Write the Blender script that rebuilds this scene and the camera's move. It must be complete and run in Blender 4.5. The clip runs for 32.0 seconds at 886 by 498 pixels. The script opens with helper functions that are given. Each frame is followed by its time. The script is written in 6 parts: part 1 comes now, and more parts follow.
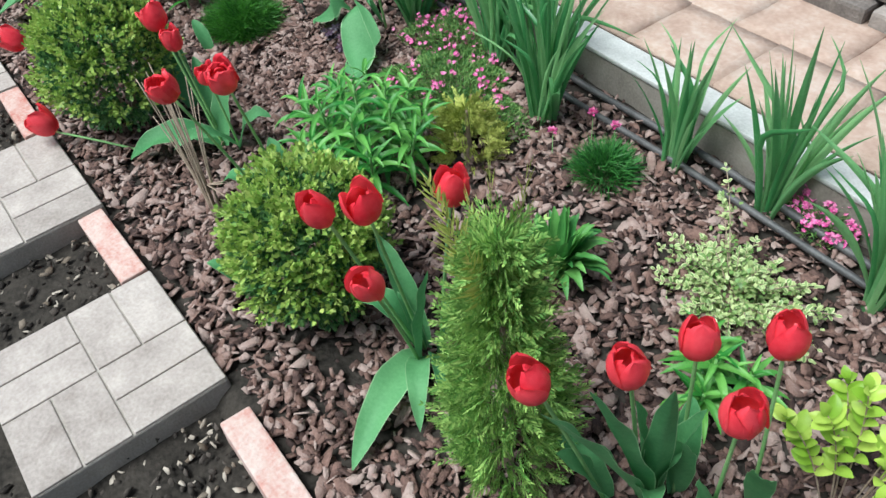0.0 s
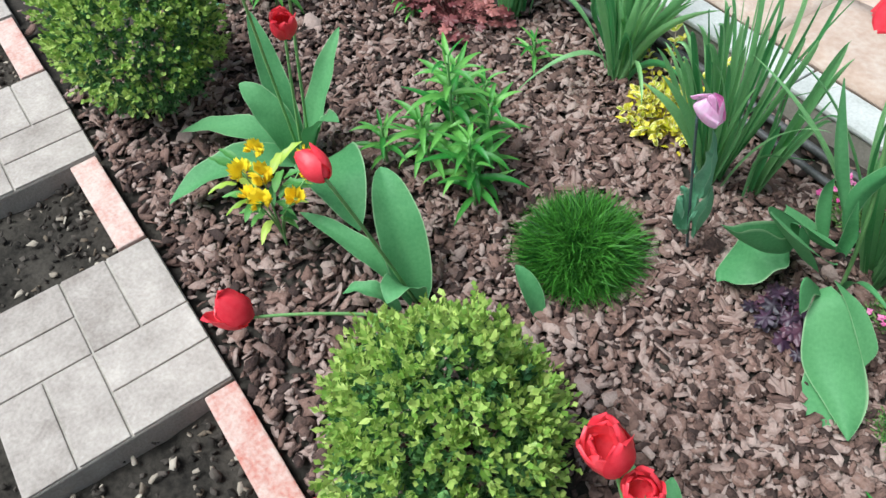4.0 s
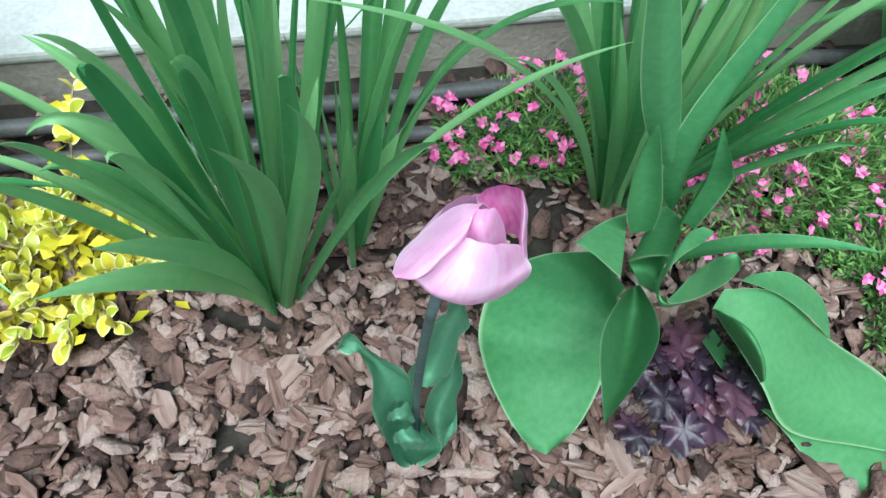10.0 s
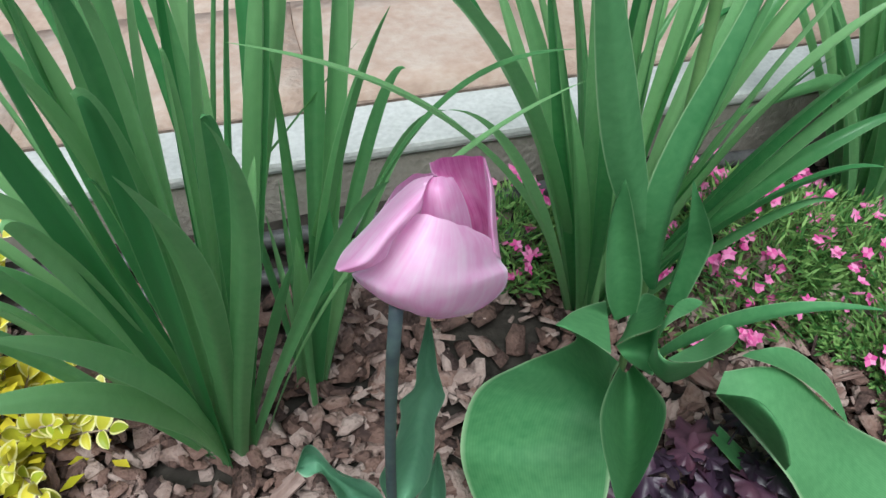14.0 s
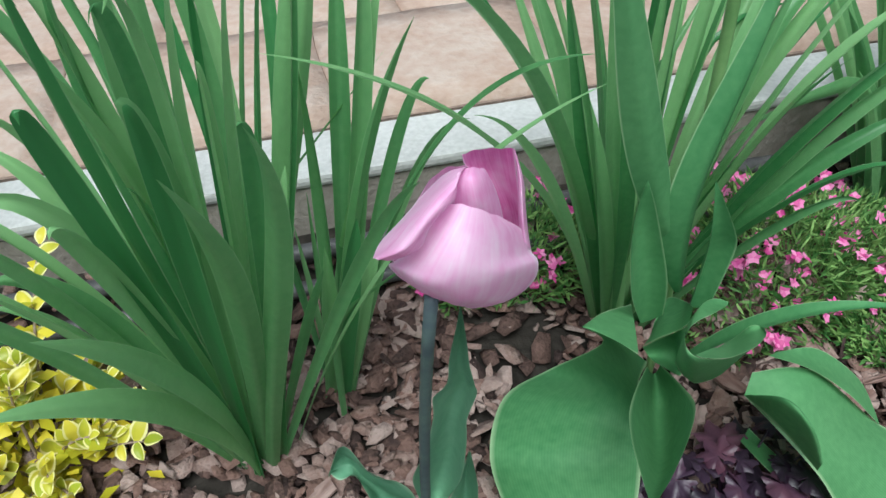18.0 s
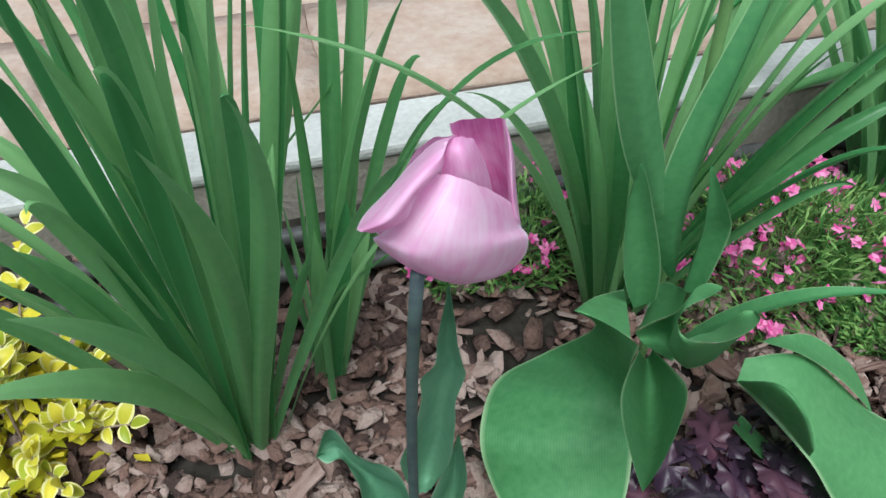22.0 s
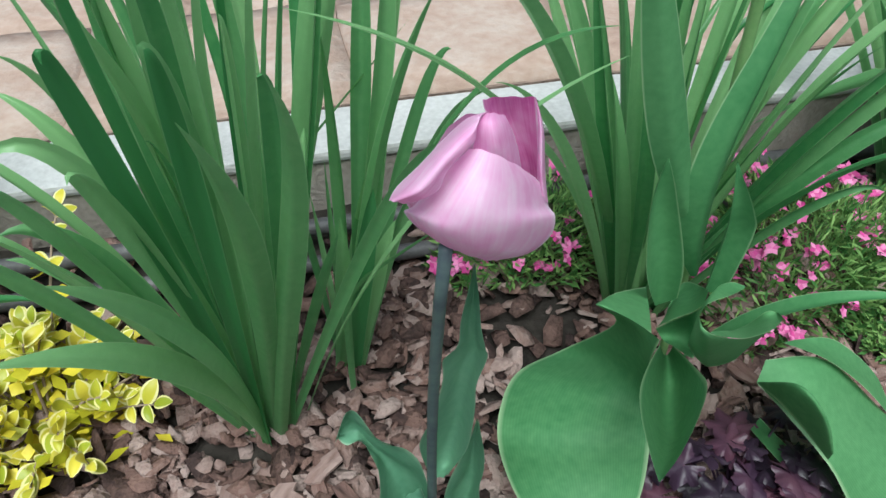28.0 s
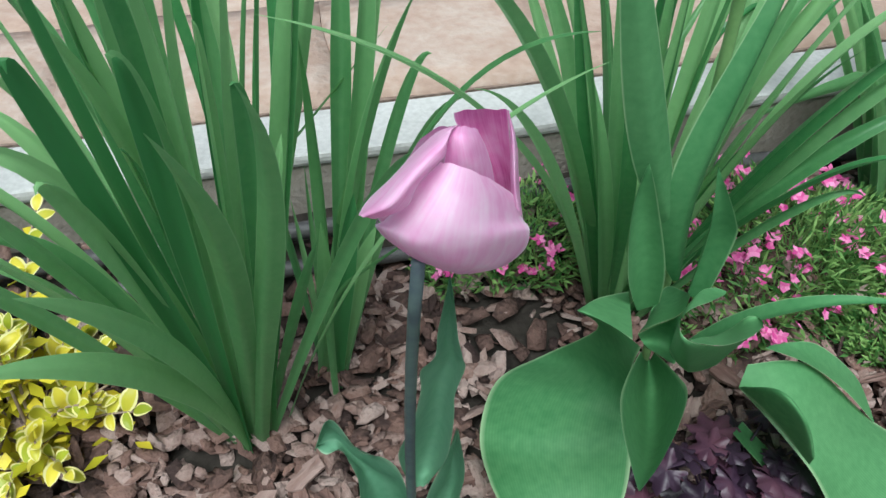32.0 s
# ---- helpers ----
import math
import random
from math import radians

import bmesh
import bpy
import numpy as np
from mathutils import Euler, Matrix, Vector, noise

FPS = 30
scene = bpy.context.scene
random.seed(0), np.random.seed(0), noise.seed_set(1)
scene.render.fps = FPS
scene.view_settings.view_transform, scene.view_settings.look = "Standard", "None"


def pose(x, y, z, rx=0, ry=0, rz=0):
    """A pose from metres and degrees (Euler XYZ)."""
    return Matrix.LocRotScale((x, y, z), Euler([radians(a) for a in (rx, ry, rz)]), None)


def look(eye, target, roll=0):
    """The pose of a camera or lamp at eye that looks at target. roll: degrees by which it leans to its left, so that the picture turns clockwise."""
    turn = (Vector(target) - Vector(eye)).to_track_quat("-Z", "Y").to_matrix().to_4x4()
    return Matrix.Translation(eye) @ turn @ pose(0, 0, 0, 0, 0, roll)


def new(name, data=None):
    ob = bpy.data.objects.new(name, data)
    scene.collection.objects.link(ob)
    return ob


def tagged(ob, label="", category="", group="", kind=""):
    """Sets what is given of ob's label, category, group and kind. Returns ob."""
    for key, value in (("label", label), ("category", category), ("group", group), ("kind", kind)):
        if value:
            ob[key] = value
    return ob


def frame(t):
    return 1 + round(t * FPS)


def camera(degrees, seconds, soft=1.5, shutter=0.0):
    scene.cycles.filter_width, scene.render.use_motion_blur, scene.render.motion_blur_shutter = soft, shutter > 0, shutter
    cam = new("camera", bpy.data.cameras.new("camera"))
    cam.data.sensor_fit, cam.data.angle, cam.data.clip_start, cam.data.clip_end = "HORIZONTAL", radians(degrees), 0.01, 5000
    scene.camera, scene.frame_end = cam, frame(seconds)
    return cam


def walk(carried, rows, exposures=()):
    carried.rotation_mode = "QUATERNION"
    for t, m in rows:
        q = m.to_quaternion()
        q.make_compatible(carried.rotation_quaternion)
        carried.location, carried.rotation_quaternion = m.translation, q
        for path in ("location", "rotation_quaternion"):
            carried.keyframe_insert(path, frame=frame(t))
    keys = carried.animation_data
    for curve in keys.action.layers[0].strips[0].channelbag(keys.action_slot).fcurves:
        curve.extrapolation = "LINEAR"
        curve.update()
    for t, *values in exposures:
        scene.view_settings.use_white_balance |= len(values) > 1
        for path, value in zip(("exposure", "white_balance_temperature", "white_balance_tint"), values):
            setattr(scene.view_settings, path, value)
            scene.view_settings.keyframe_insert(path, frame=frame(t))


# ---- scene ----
cam = camera(60.6, 32.0)
PATH = [
    (0, (1.051, -0.121, 1.307), (-0.102, 0.644, -0.137), -6.6),
    (0.5, (1.006, -0.129, 1.319), (-0.163, 0.654, -0.103), -5.6),
    (1, (0.862, -0.153, 1.324), (-0.322, 0.626, -0.088), -5.4),
    (1.5, (0.69, -0.158, 1.31), (-0.499, 0.601, -0.107), -5.3),
    (2, (0.396, -0.069, 1.291), (-0.778, 0.647, -0.161), -5.8),
    (2.5, (0.151, -0.007, 1.279), (-0.981, 0.677, -0.221), -5.7),
    (3, (-0.121, -0.017, 1.26), (-1.203, 0.639, -0.289), -5.6),
    (3.5, (-0.377, -0.018, 1.285), (-1.452, 0.62, -0.276), -5.9),
    (5.5, (-1.12, 0.074, 1.295), (-2.031, 0.835, -0.314), -5.7),
    (6, (-1.241, 0.176, 1.28), (-1.937, 1.088, -0.358), -3.8),
    (6.5, (-1.276, 0.264, 1.26), (-1.633, 1.321, -0.4), 0.0),
    (7, (-1.313, 0.316, 1.263), (-1.3, 1.429, -0.399), 3.0),
    (7.5, (-1.368, 0.364, 1.229), (-1.028, 1.372, -0.464), 7.3),
    (8, (-1.3, 0.473, 1.175), (-0.913, 1.473, -0.514), 8.0),
    (8.5, (-1.218, 0.587, 1.085), (-0.884, 1.492, -0.666), 9.6),
    (9, (-1.190, 0.634, 0.907), (-0.967, 1.262, -0.493), 10.1),
    (9.5, (-1.198, 0.668, 0.756), (-0.997, 1.367, -0.612), 6.1),
    (10, (-1.204, 0.684, 0.688), (-0.977, 1.502, -0.608), 4.4),
    (10.5, (-1.213, 0.686, 0.633), (-0.965, 1.612, -0.584), 2.6),
    (11, (-1.211, 0.684, 0.604), (-0.944, 1.691, -0.544), 1.0),
    (11.5, (-1.209, 0.659, 0.580), (-0.949, 1.610, -0.616), 1.0),
    (12, (-1.218, 0.650, 0.550), (-0.981, 1.553, -0.688), 0.1),
    (12.5, (-1.220, 0.649, 0.552), (-0.953, 1.602, -0.642), 0.8),
    (13, (-1.208, 0.669, 0.586), (-0.815, 1.963, -0.887), 0.8),
    (13.5, (-1.198, 0.672, 0.601), (-0.761, 2.029, -0.802), 1.0),
    (14, (-1.202, 0.667, 0.605), (-0.745, 2.062, -0.755), 0.7),
    (14.5, (-1.206, 0.66, 0.608), (-0.736, 2.071, -0.73), 0.7),
    (16.5, (-1.21, 0.661, 0.602), (-0.75, 2.092, -0.717), -0.1),
    (17, (-1.208, 0.659, 0.601), (-0.76, 2.093, -0.719), -0.7),
    (17.5, (-1.211, 0.657, 0.6), (-0.786, 2.096, -0.721), -1.4),
    (18, (-1.21, 0.656, 0.604), (-0.793, 2.099, -0.717), -1.8),
    (18.5, (-1.209, 0.654, 0.607), (-0.799, 2.103, -0.709), -2.3),
    (19, (-1.206, 0.655, 0.607), (-0.785, 2.103, -0.707), -2.2),
    (19.5, (-1.205, 0.654, 0.605), (-0.775, 2.106, -0.702), -2.3),
    (20, (-1.202, 0.659, 0.607), (-0.762, 2.111, -0.696), -2.1),
    (20.5, (-1.206, 0.657, 0.607), (-0.769, 2.1, -0.707), -2.1),
    (21, (-1.205, 0.661, 0.593), (-0.757, 2.084, -0.739), -1.6),
    (21.5, (-1.206, 0.661, 0.592), (-0.761, 2.076, -0.75), -1.2),
    (22, (-1.207, 0.658, 0.595), (-0.782, 2.078, -0.748), -1.0),
    (22.5, (-1.214, 0.659, 0.59), (-0.819, 2.084, -0.757), -1.2),
    (23, (-1.214, 0.66, 0.59), (-0.834, 2.089, -0.757), -1.5),
    (23.5, (-1.212, 0.656, 0.594), (-0.845, 2.092, -0.749), -1.7),
    (24, (-1.213, 0.655, 0.594), (-0.845, 2.098, -0.741), -1.4),
    (24.5, (-1.211, 0.657, 0.595), (-0.84, 2.103, -0.736), -0.8),
    (25, (-1.212, 0.657, 0.594), (-0.838, 2.103, -0.735), -0.5),
    (25.5, (-1.212, 0.656, 0.597), (-0.843, 2.107, -0.728), -0.6),
    (26, (-1.212, 0.651, 0.595), (-0.847, 2.097, -0.738), -0.9),
    (26.5, (-1.211, 0.651, 0.589), (-0.841, 2.085, -0.755), -0.9),
    (28.5, (-1.213, 0.648, 0.595), (-0.829, 2.092, -0.735), -0.1),
    (29, (-1.21, 0.648, 0.598), (-0.816, 2.093, -0.728), 0.4),
    (29.5, (-1.21, 0.65, 0.596), (-0.816, 2.095, -0.728), 0.4),
    (30, (-1.21, 0.649, 0.597), (-0.818, 2.095, -0.728), 0.2),
    (30.5, (-1.211, 0.648, 0.595), (-0.821, 2.091, -0.734), -0.0),
    (31, (-1.208, 0.651, 0.595), (-0.812, 2.085, -0.742), -0.0),
    (31.5, (-1.208, 0.652, 0.591), (-0.805, 2.08, -0.749), -0.0),
    (32, (-1.206, 0.653, 0.593), (-0.801, 2.084, -0.744), 0.1),
]
# the phone camera opens up while it looks down at the shaded bark
EXPOSURES = [(t, stops, 5540 if 6.5 < t < 12.8 else 5880, -6 if 6.5 < t < 12.8 else 0) for t, stops in ((0, 0.78), (3, 0.82), (6, 0.78), (7, 0.45), (8.3, 0.52), (9.2, 0.9), (10, 0.9), (11, 0.48), (11.6, 0.85), (12, 1.12), (12.7, 1), (13.3, 0.62), (14, 0.41), (17, 0.46), (32, 0.46))]
walk(cam, [(t, look(eye, target, roll)) for t, eye, target, roll in PATH], EXPOSURES)

# ---- world and light ----
world = bpy.data.worlds.new("overcast_sky")
scene.world = world
world.use_nodes = True
wn = world.node_tree
sky = wn.nodes.new("ShaderNodeTexSky")
sky.sky_type, sky.sun_disc = "NISHITA", False
sky.sun_elevation, sky.sun_rotation = radians(62), radians(202)
sky.air_density, sky.dust_density, sky.ozone_density = 1.0, 4.0, 1.0
haze = wn.nodes.new("ShaderNodeHueSaturation")
haze.inputs["Saturation"].default_value = 0.62
wn.links.new(sky.outputs[0], haze.inputs["Color"])
wn.links.new(haze.outputs[0], wn.nodes["Background"].inputs[0])
wn.nodes["Background"].inputs[1].default_value = 0.068
sun_data = bpy.data.lights.new("sun", "SUN")
sun_data.energy, sun_data.angle, sun_data.color = 2.95, radians(34), (1.0, 0.98, 0.96)
sun = new("sun", sun_data)
sun.matrix_world = look((0, 0, 0), (0.18, 0.45, -1.0))


# ---- materials ----
def shader(name, low, high, scale=30.0, rough=0.6, bump=0.25, bump_scale=150.0, pick="", spread=0.5, veins=0.0, thin=0.0, gloss=0.4, edge=None, mid=None, grain=1.0):
    """A surface between two colours: large and fine noise, a random shift per piece, relief, and light through thin leaves."""
    m = bpy.data.materials.new(name)
    m.use_nodes = True
    t = m.node_tree
    N, link = t.nodes.new, t.links.new
    p = t.nodes["Principled BSDF"]
    p.inputs["Roughness"].default_value = rough
    p.inputs["Specular IOR Level"].default_value = gloss
    co = N("ShaderNodeTexCoord")
    along = N("ShaderNodeMapping")
    along.inputs["Scale"].default_value = (grain, 1.0, 1.0)
    link(co.outputs["Object"], along.inputs[0])
    big = N("ShaderNodeTexNoise")
    big.inputs["Scale"].default_value, big.inputs["Detail"].default_value = scale, 4.0
    link(along.outputs[0], big.inputs["Vector"])
    fine = N("ShaderNodeTexNoise")
    fine.inputs["Scale"].default_value, fine.inputs["Detail"].default_value = bump_scale, 5.0
    link(along.outputs[0], fine.inputs["Vector"])
    a = N("ShaderNodeMath")
    a.operation = "MULTIPLY_ADD"
    link(fine.outputs[0], a.inputs[0])
    a.inputs[1].default_value = 0.7
    link(big.outputs[0], a.inputs[2])
    b = N("ShaderNodeMath")
    b.operation = "SUBTRACT"
    link(a.outputs[0], b.inputs[0])
    b.inputs[1].default_value = 0.35
    value = b.outputs[0]
    if pick:
        r = N("ShaderNodeObjectInfo" if pick == "object" else "ShaderNodeNewGeometry")
        c = N("ShaderNodeMath")
        c.operation = "MULTIPLY_ADD"
        link(r.outputs["Random" if pick == "object" else "Random Per Island"], c.inputs[0])
        c.inputs[1].default_value = spread
        d = N("ShaderNodeMath")
        d.operation = "MULTIPLY_ADD"
        link(value, d.inputs[0])
        d.inputs[1].default_value = 1.0 - spread
        d.inputs[2].default_value = 0.0
        link(d.outputs[0], c.inputs[2])
        value = c.outputs[0]
    ramp = N("ShaderNodeValToRGB")
    ramp.color_ramp.elements[0].position, ramp.color_ramp.elements[1].position = 0.22, 0.78
    ramp.color_ramp.elements[0].color = (*low, 1)
    ramp.color_ramp.elements[1].color = (*high, 1)
    if mid:
        e = ramp.color_ramp.elements.new(0.5)
        e.color = (*mid, 1)
    link(value, ramp.inputs[0])
    colour, height = ramp.outputs[0], fine.outputs[0]
    uv = co.outputs["UV"]
    if veins or edge:
        sep = N("ShaderNodeSeparateXYZ")
        link(uv, sep.inputs[0])
    if veins:
        w = N("ShaderNodeTexWave")
        w.wave_type, w.bands_direction = "BANDS", "X"
        w.inputs["Scale"].default_value, w.inputs["Distortion"].default_value = 16.0, 2.5
        w.inputs["Detail"].default_value = 2.0
        stretch = N("ShaderNodeMapping")
        stretch.inputs["Scale"].default_value = (1.0, 0.25, 1.0)
        link(uv, stretch.inputs[0])
        link(stretch.outputs[0], w.inputs["Vector"])
        dark = N("ShaderNodeMix")
        dark.data_type, dark.blend_type = "RGBA", "MULTIPLY"
        dark.inputs["Factor"].default_value = veins
        link(colour, dark.inputs[6])
        link(w.outputs[0], dark.inputs[7])
        colour, height = dark.outputs[2], w.outputs[0]
    if edge:
        off = N("ShaderNodeMath")
        off.operation = "SUBTRACT"
        link(sep.outputs[0], off.inputs[0])
        off.inputs[1].default_value = 0.5
        ab = N("ShaderNodeMath")
        ab.operation = "ABSOLUTE"
        link(off.outputs[0], ab.inputs[0])
        lift = N("ShaderNodeMath")
        lift.operation = "MULTIPLY_ADD"
        link(big.outputs[0], lift.inputs[0])
        lift.inputs[1].default_value = edge[4] if len(edge) > 4 else 0.05
        link(ab.outputs[0], lift.inputs[2])
        er = N("ShaderNodeMapRange")
        er.inputs[1].default_value, er.inputs[2].default_value = edge[3], edge[3] + 0.04
        link(lift.outputs[0], er.inputs[0])
        em = N("ShaderNodeMix")
        em.data_type = "RGBA"
        link(er.outputs[0], em.inputs["Factor"])
        link(colour, em.inputs[6])
        em.inputs[7].default_value = (*edge[:3], 1)
        colour = em.outputs[2]
    link(colour, p.inputs["Base Color"])
    bp = N("ShaderNodeBump")
    bp.inputs["Strength"].default_value, bp.inputs["Distance"].default_value = bump, 0.004
    link(height, bp.inputs["Height"])
    link(bp.outputs[0], p.inputs["Normal"])
    if thin:
        tr = N("ShaderNodeBsdfTranslucent")
        link(colour, tr.inputs[0])
        mx = N("ShaderNodeMixShader")
        mx.inputs[0].default_value = thin
        link(p.outputs[0], mx.inputs[1])
        link(tr.outputs[0], mx.inputs[2])
        link(mx.outputs[0], t.nodes["Material Output"].inputs[0])
    return m


SOIL = shader("dark_soil", (0.012, 0.0105, 0.009), (0.06, 0.051, 0.043), 9, 0.95, 0.9, 90, gloss=0.15)
SOIL_CRUMB = shader("soil_crumb", (0.02, 0.017, 0.015), (0.09, 0.075, 0.065), 40, 0.95, 0.6, 200, "island", 0.6, gloss=0.15)
LITTER = shader("dry_leaf_litter", (0.13, 0.10, 0.075), (0.42, 0.36, 0.3), 40, 0.85, 0.5, 300, "island", 0.8, gloss=0.2)
BARK = shader("pine_bark_chip", (0.045, 0.028, 0.025), (0.36, 0.268, 0.238), 70, 0.85, 1.0, 220, "island", 0.64, gloss=0.25, mid=(0.205, 0.122, 0.099))
BARK_OB = shader("loose_bark_chip", (0.06, 0.036, 0.031), (0.33, 0.236, 0.208), 55, 0.85, 1.0, 190, "object", 0.5, gloss=0.25, mid=(0.175, 0.102, 0.085), grain=0.2)
SLAB = shader("cast_concrete_slab", (0.245, 0.207, 0.187), (0.475, 0.415, 0.38), 16, 0.85, 0.5, 120, "object", 0.22, gloss=0.25)
SLAB_SIDE = shader("slab_side", (0.26, 0.23, 0.2), (0.42, 0.38, 0.34), 12, 0.9, 0.5, 160, gloss=0.2)
BRICK = shader("limewashed_brick", (0.42, 0.13, 0.10), (0.56, 0.47, 0.43), 22, 0.9, 0.6, 120, "object", 0.2, gloss=0.2, mid=(0.50, 0.33, 0.29))
KERB = shader("white_painted_concrete", (0.38, 0.375, 0.36), (0.58, 0.575, 0.555), 10, 0.8, 0.3, 160, gloss=0.3)
KERB_FACE = shader("bare_concrete", (0.2, 0.175, 0.15), (0.36, 0.32, 0.28), 10, 0.9, 0.5, 140, gloss=0.2)
FLAG = shader("pink_sandstone", (0.32, 0.215, 0.17), (0.49, 0.395, 0.34), 14, 0.8, 0.8, 70, "object", 0.2, gloss=0.25, mid=(0.415, 0.30, 0.242))
JOINT = shader("dark_joint", (0.15, 0.11, 0.09), (0.30, 0.23, 0.19), 25, 0.95, 0.5, 200, gloss=0.15)
ROCK = shader("rough_grey_stone", (0.13, 0.11, 0.10), (0.36, 0.31, 0.28), 18, 0.9, 0.8, 120, "object", 0.4, gloss=0.2)
PIPE = shader("black_plastic_pipe", (0.045, 0.044, 0.045), (0.12, 0.115, 0.115), 20, 0.5, 0.15, 200)
BOX_OLD = shader("boxwood_leaf", (0.04, 0.125, 0.045), (0.19, 0.36, 0.115), 9, 0.38, 0.2, 200, "island", 0.7, thin=0.2)
BOX_NEW = shader("boxwood_new_leaf", (0.21, 0.37, 0.06), (0.52, 0.64, 0.17), 9, 0.45, 0.2, 200, "island", 0.7, thin=0.3)
THUJA = shader("thuja_spray", (0.14, 0.32, 0.065), (0.46, 0.65, 0.18), 9, 0.55, 0.2, 200, "island", 0.6, thin=0.2)
THUJA_Y = shader("golden_thuja_spray", (0.28, 0.35, 0.06), (0.6, 0.62, 0.17), 9, 0.55, 0.2, 200, "island", 0.6, thin=0.2)
IRIS = shader("strap_leaf", (0.095, 0.325, 0.11), (0.36, 0.67, 0.29), 5, 0.34, 0.05, 150, "object", 0.7, veins=0.2, thin=0.5, gloss=0.5, edge=(0.40, 0.62, 0.33, 0.475, 0.02))
TULIP_LEAF = shader("tulip_leaf", (0.075, 0.25, 0.09), (0.165, 0.40, 0.165), 8, 0.6, 0.03, 150, "object", 0.3, veins=0.10, gloss=0.28, thin=0.26, edge=(0.42, 0.6, 0.34, 0.49))
TULIP_GLAUCOUS = shader("glaucous_tulip_leaf", (0.10, 0.28, 0.16), (0.24, 0.47, 0.30), 12, 0.5, 0.04, 160, "object", 0.3, veins=0.05, thin=0.2, edge=(0.4, 0.58, 0.4, 0.49))
LILY = shader("lily_leaf", (0.04, 0.22, 0.032), (0.21, 0.49, 0.10), 8, 0.4, 0.1, 150, "object", 0.6, veins=0.08, thin=0.25)
GRASS = shader("grass_blade", (0.015, 0.085, 0.01), (0.10, 0.31, 0.035), 9, 0.5, 0.1, 150, "island", 0.75, thin=0.25)
CHIVE = shader("thrift_blade", (0.018, 0.1, 0.02), (0.08, 0.27, 0.05), 9, 0.5, 0.1, 150, "island", 0.75, thin=0.2)
MOSS = shader("phlox_foliage", (0.06, 0.175, 0.04), (0.27, 0.44, 0.13), 9, 0.6, 0.1, 150, "island", 0.8, thin=0.2)
MOSS_DARK = shader("dark_phlox_foliage", (0.03, 0.09, 0.025), (0.11, 0.22, 0.06), 9, 0.6, 0.1, 150, "island", 0.8, thin=0.2)
PINK = shader("pink_phlox_petal", (0.66, 0.07, 0.31), (0.88, 0.3, 0.56), 40, 0.55, 0.1, 150, "island", 0.8, thin=0.25)
DUSTY = shader("faded_phlox_petal", (0.38, 0.13, 0.16), (0.60, 0.27, 0.30), 40, 0.6, 0.1, 150, "island", 0.8, thin=0.2)
RED = shader("red_tulip_petal", (0.80, 0.022, 0.05), (0.97, 0.105, 0.135), 22, 0.38, 0.08, 120, "object", 0.3, veins=0.08, thin=0.3)
def petal_shader(name, deep, mid, pale, rim):
    """A tulip petal: fine streaks that run to its tip, soft flushes of deeper pink, a pale thin rim."""
    m = shader(name, deep, pale, 40, 0.5, 0.03, 120, "object", 0.12, thin=0.38, gloss=0.2, edge=(*rim, 0.475, 0.02), mid=mid)
    t = m.node_tree
    N, link = t.nodes.new, t.links.new
    ramp = [n for n in t.nodes if n.type == "VALTORGB"][0]
    value = ramp.inputs[0].links[0].from_socket
    co = N("ShaderNodeTexCoord")
    stretch = N("ShaderNodeMapping")
    stretch.inputs["Scale"].default_value = (26.0, 2.2, 1.0)
    link(co.outputs["UV"], stretch.inputs[0])
    streak = N("ShaderNodeTexNoise")
    streak.inputs["Scale"].default_value, streak.inputs["Detail"].default_value = 1.0, 3.0
    link(stretch.outputs[0], streak.inputs["Vector"])
    add = N("ShaderNodeMath")
    add.operation = "MULTIPLY_ADD"
    link(streak.outputs[0], add.inputs[0])
    add.inputs[1].default_value = 0.55
    link(value, add.inputs[2])
    low = N("ShaderNodeMath")
    low.operation = "SUBTRACT"
    link(add.outputs[0], low.inputs[0])
    low.inputs[1].default_value = 0.275
    link(low.outputs[0], ramp.inputs[0])
    return m


ROSE = petal_shader("pink_tulip_petal", (0.82, 0.34, 0.63), (0.91, 0.54, 0.78), (0.95, 0.71, 0.87), (0.96, 0.83, 0.93))
ROSE_IN = petal_shader("deep_pink_tulip_petal", (0.70, 0.13, 0.42), (0.84, 0.30, 0.60), (0.92, 0.52, 0.76), (0.94, 0.70, 0.86))
STEM = shader("green_stem", (0.16, 0.34, 0.11), (0.27, 0.48, 0.18), 15, 0.5, 0.1, 150, thin=0.0)
STEM_DARK = shader("purple_green_stem", (0.05, 0.065, 0.085), (0.11, 0.16, 0.14), 10, 0.5, 0.1, 150)
TWIG = shader("dry_twig", (0.2, 0.14, 0.1), (0.42, 0.33, 0.25), 30, 0.85, 0.4, 200)
YELLOW_LEAF = shader("golden_euonymus_leaf", (0.36, 0.42, 0.03), (0.8, 0.68, 0.07), 30, 0.38, 0.1, 150, "object", 0.75, thin=0.25, edge=(0.86, 0.80, 0.36, 0.40, 0.16))
YELLOW_MASS = shader("golden_leaf_mass", (0.42, 0.42, 0.02), (0.80, 0.66, 0.05), 30, 0.4, 0.1, 150, "island", 0.8, thin=0.25)
CREAM_LEAF = shader("variegated_leaf", (0.17, 0.30, 0.09), (0.42, 0.52, 0.22), 25, 0.4, 0.1, 150, "object", 0.6, thin=0.25, edge=(0.62, 0.67, 0.35, 0.35, 0.2))
CREAM_MASS = shader("variegated_leaf_mass", (0.17, 0.30, 0.08), (0.50, 0.58, 0.26), 25, 0.4, 0.1, 150, "island", 0.85, thin=0.25)
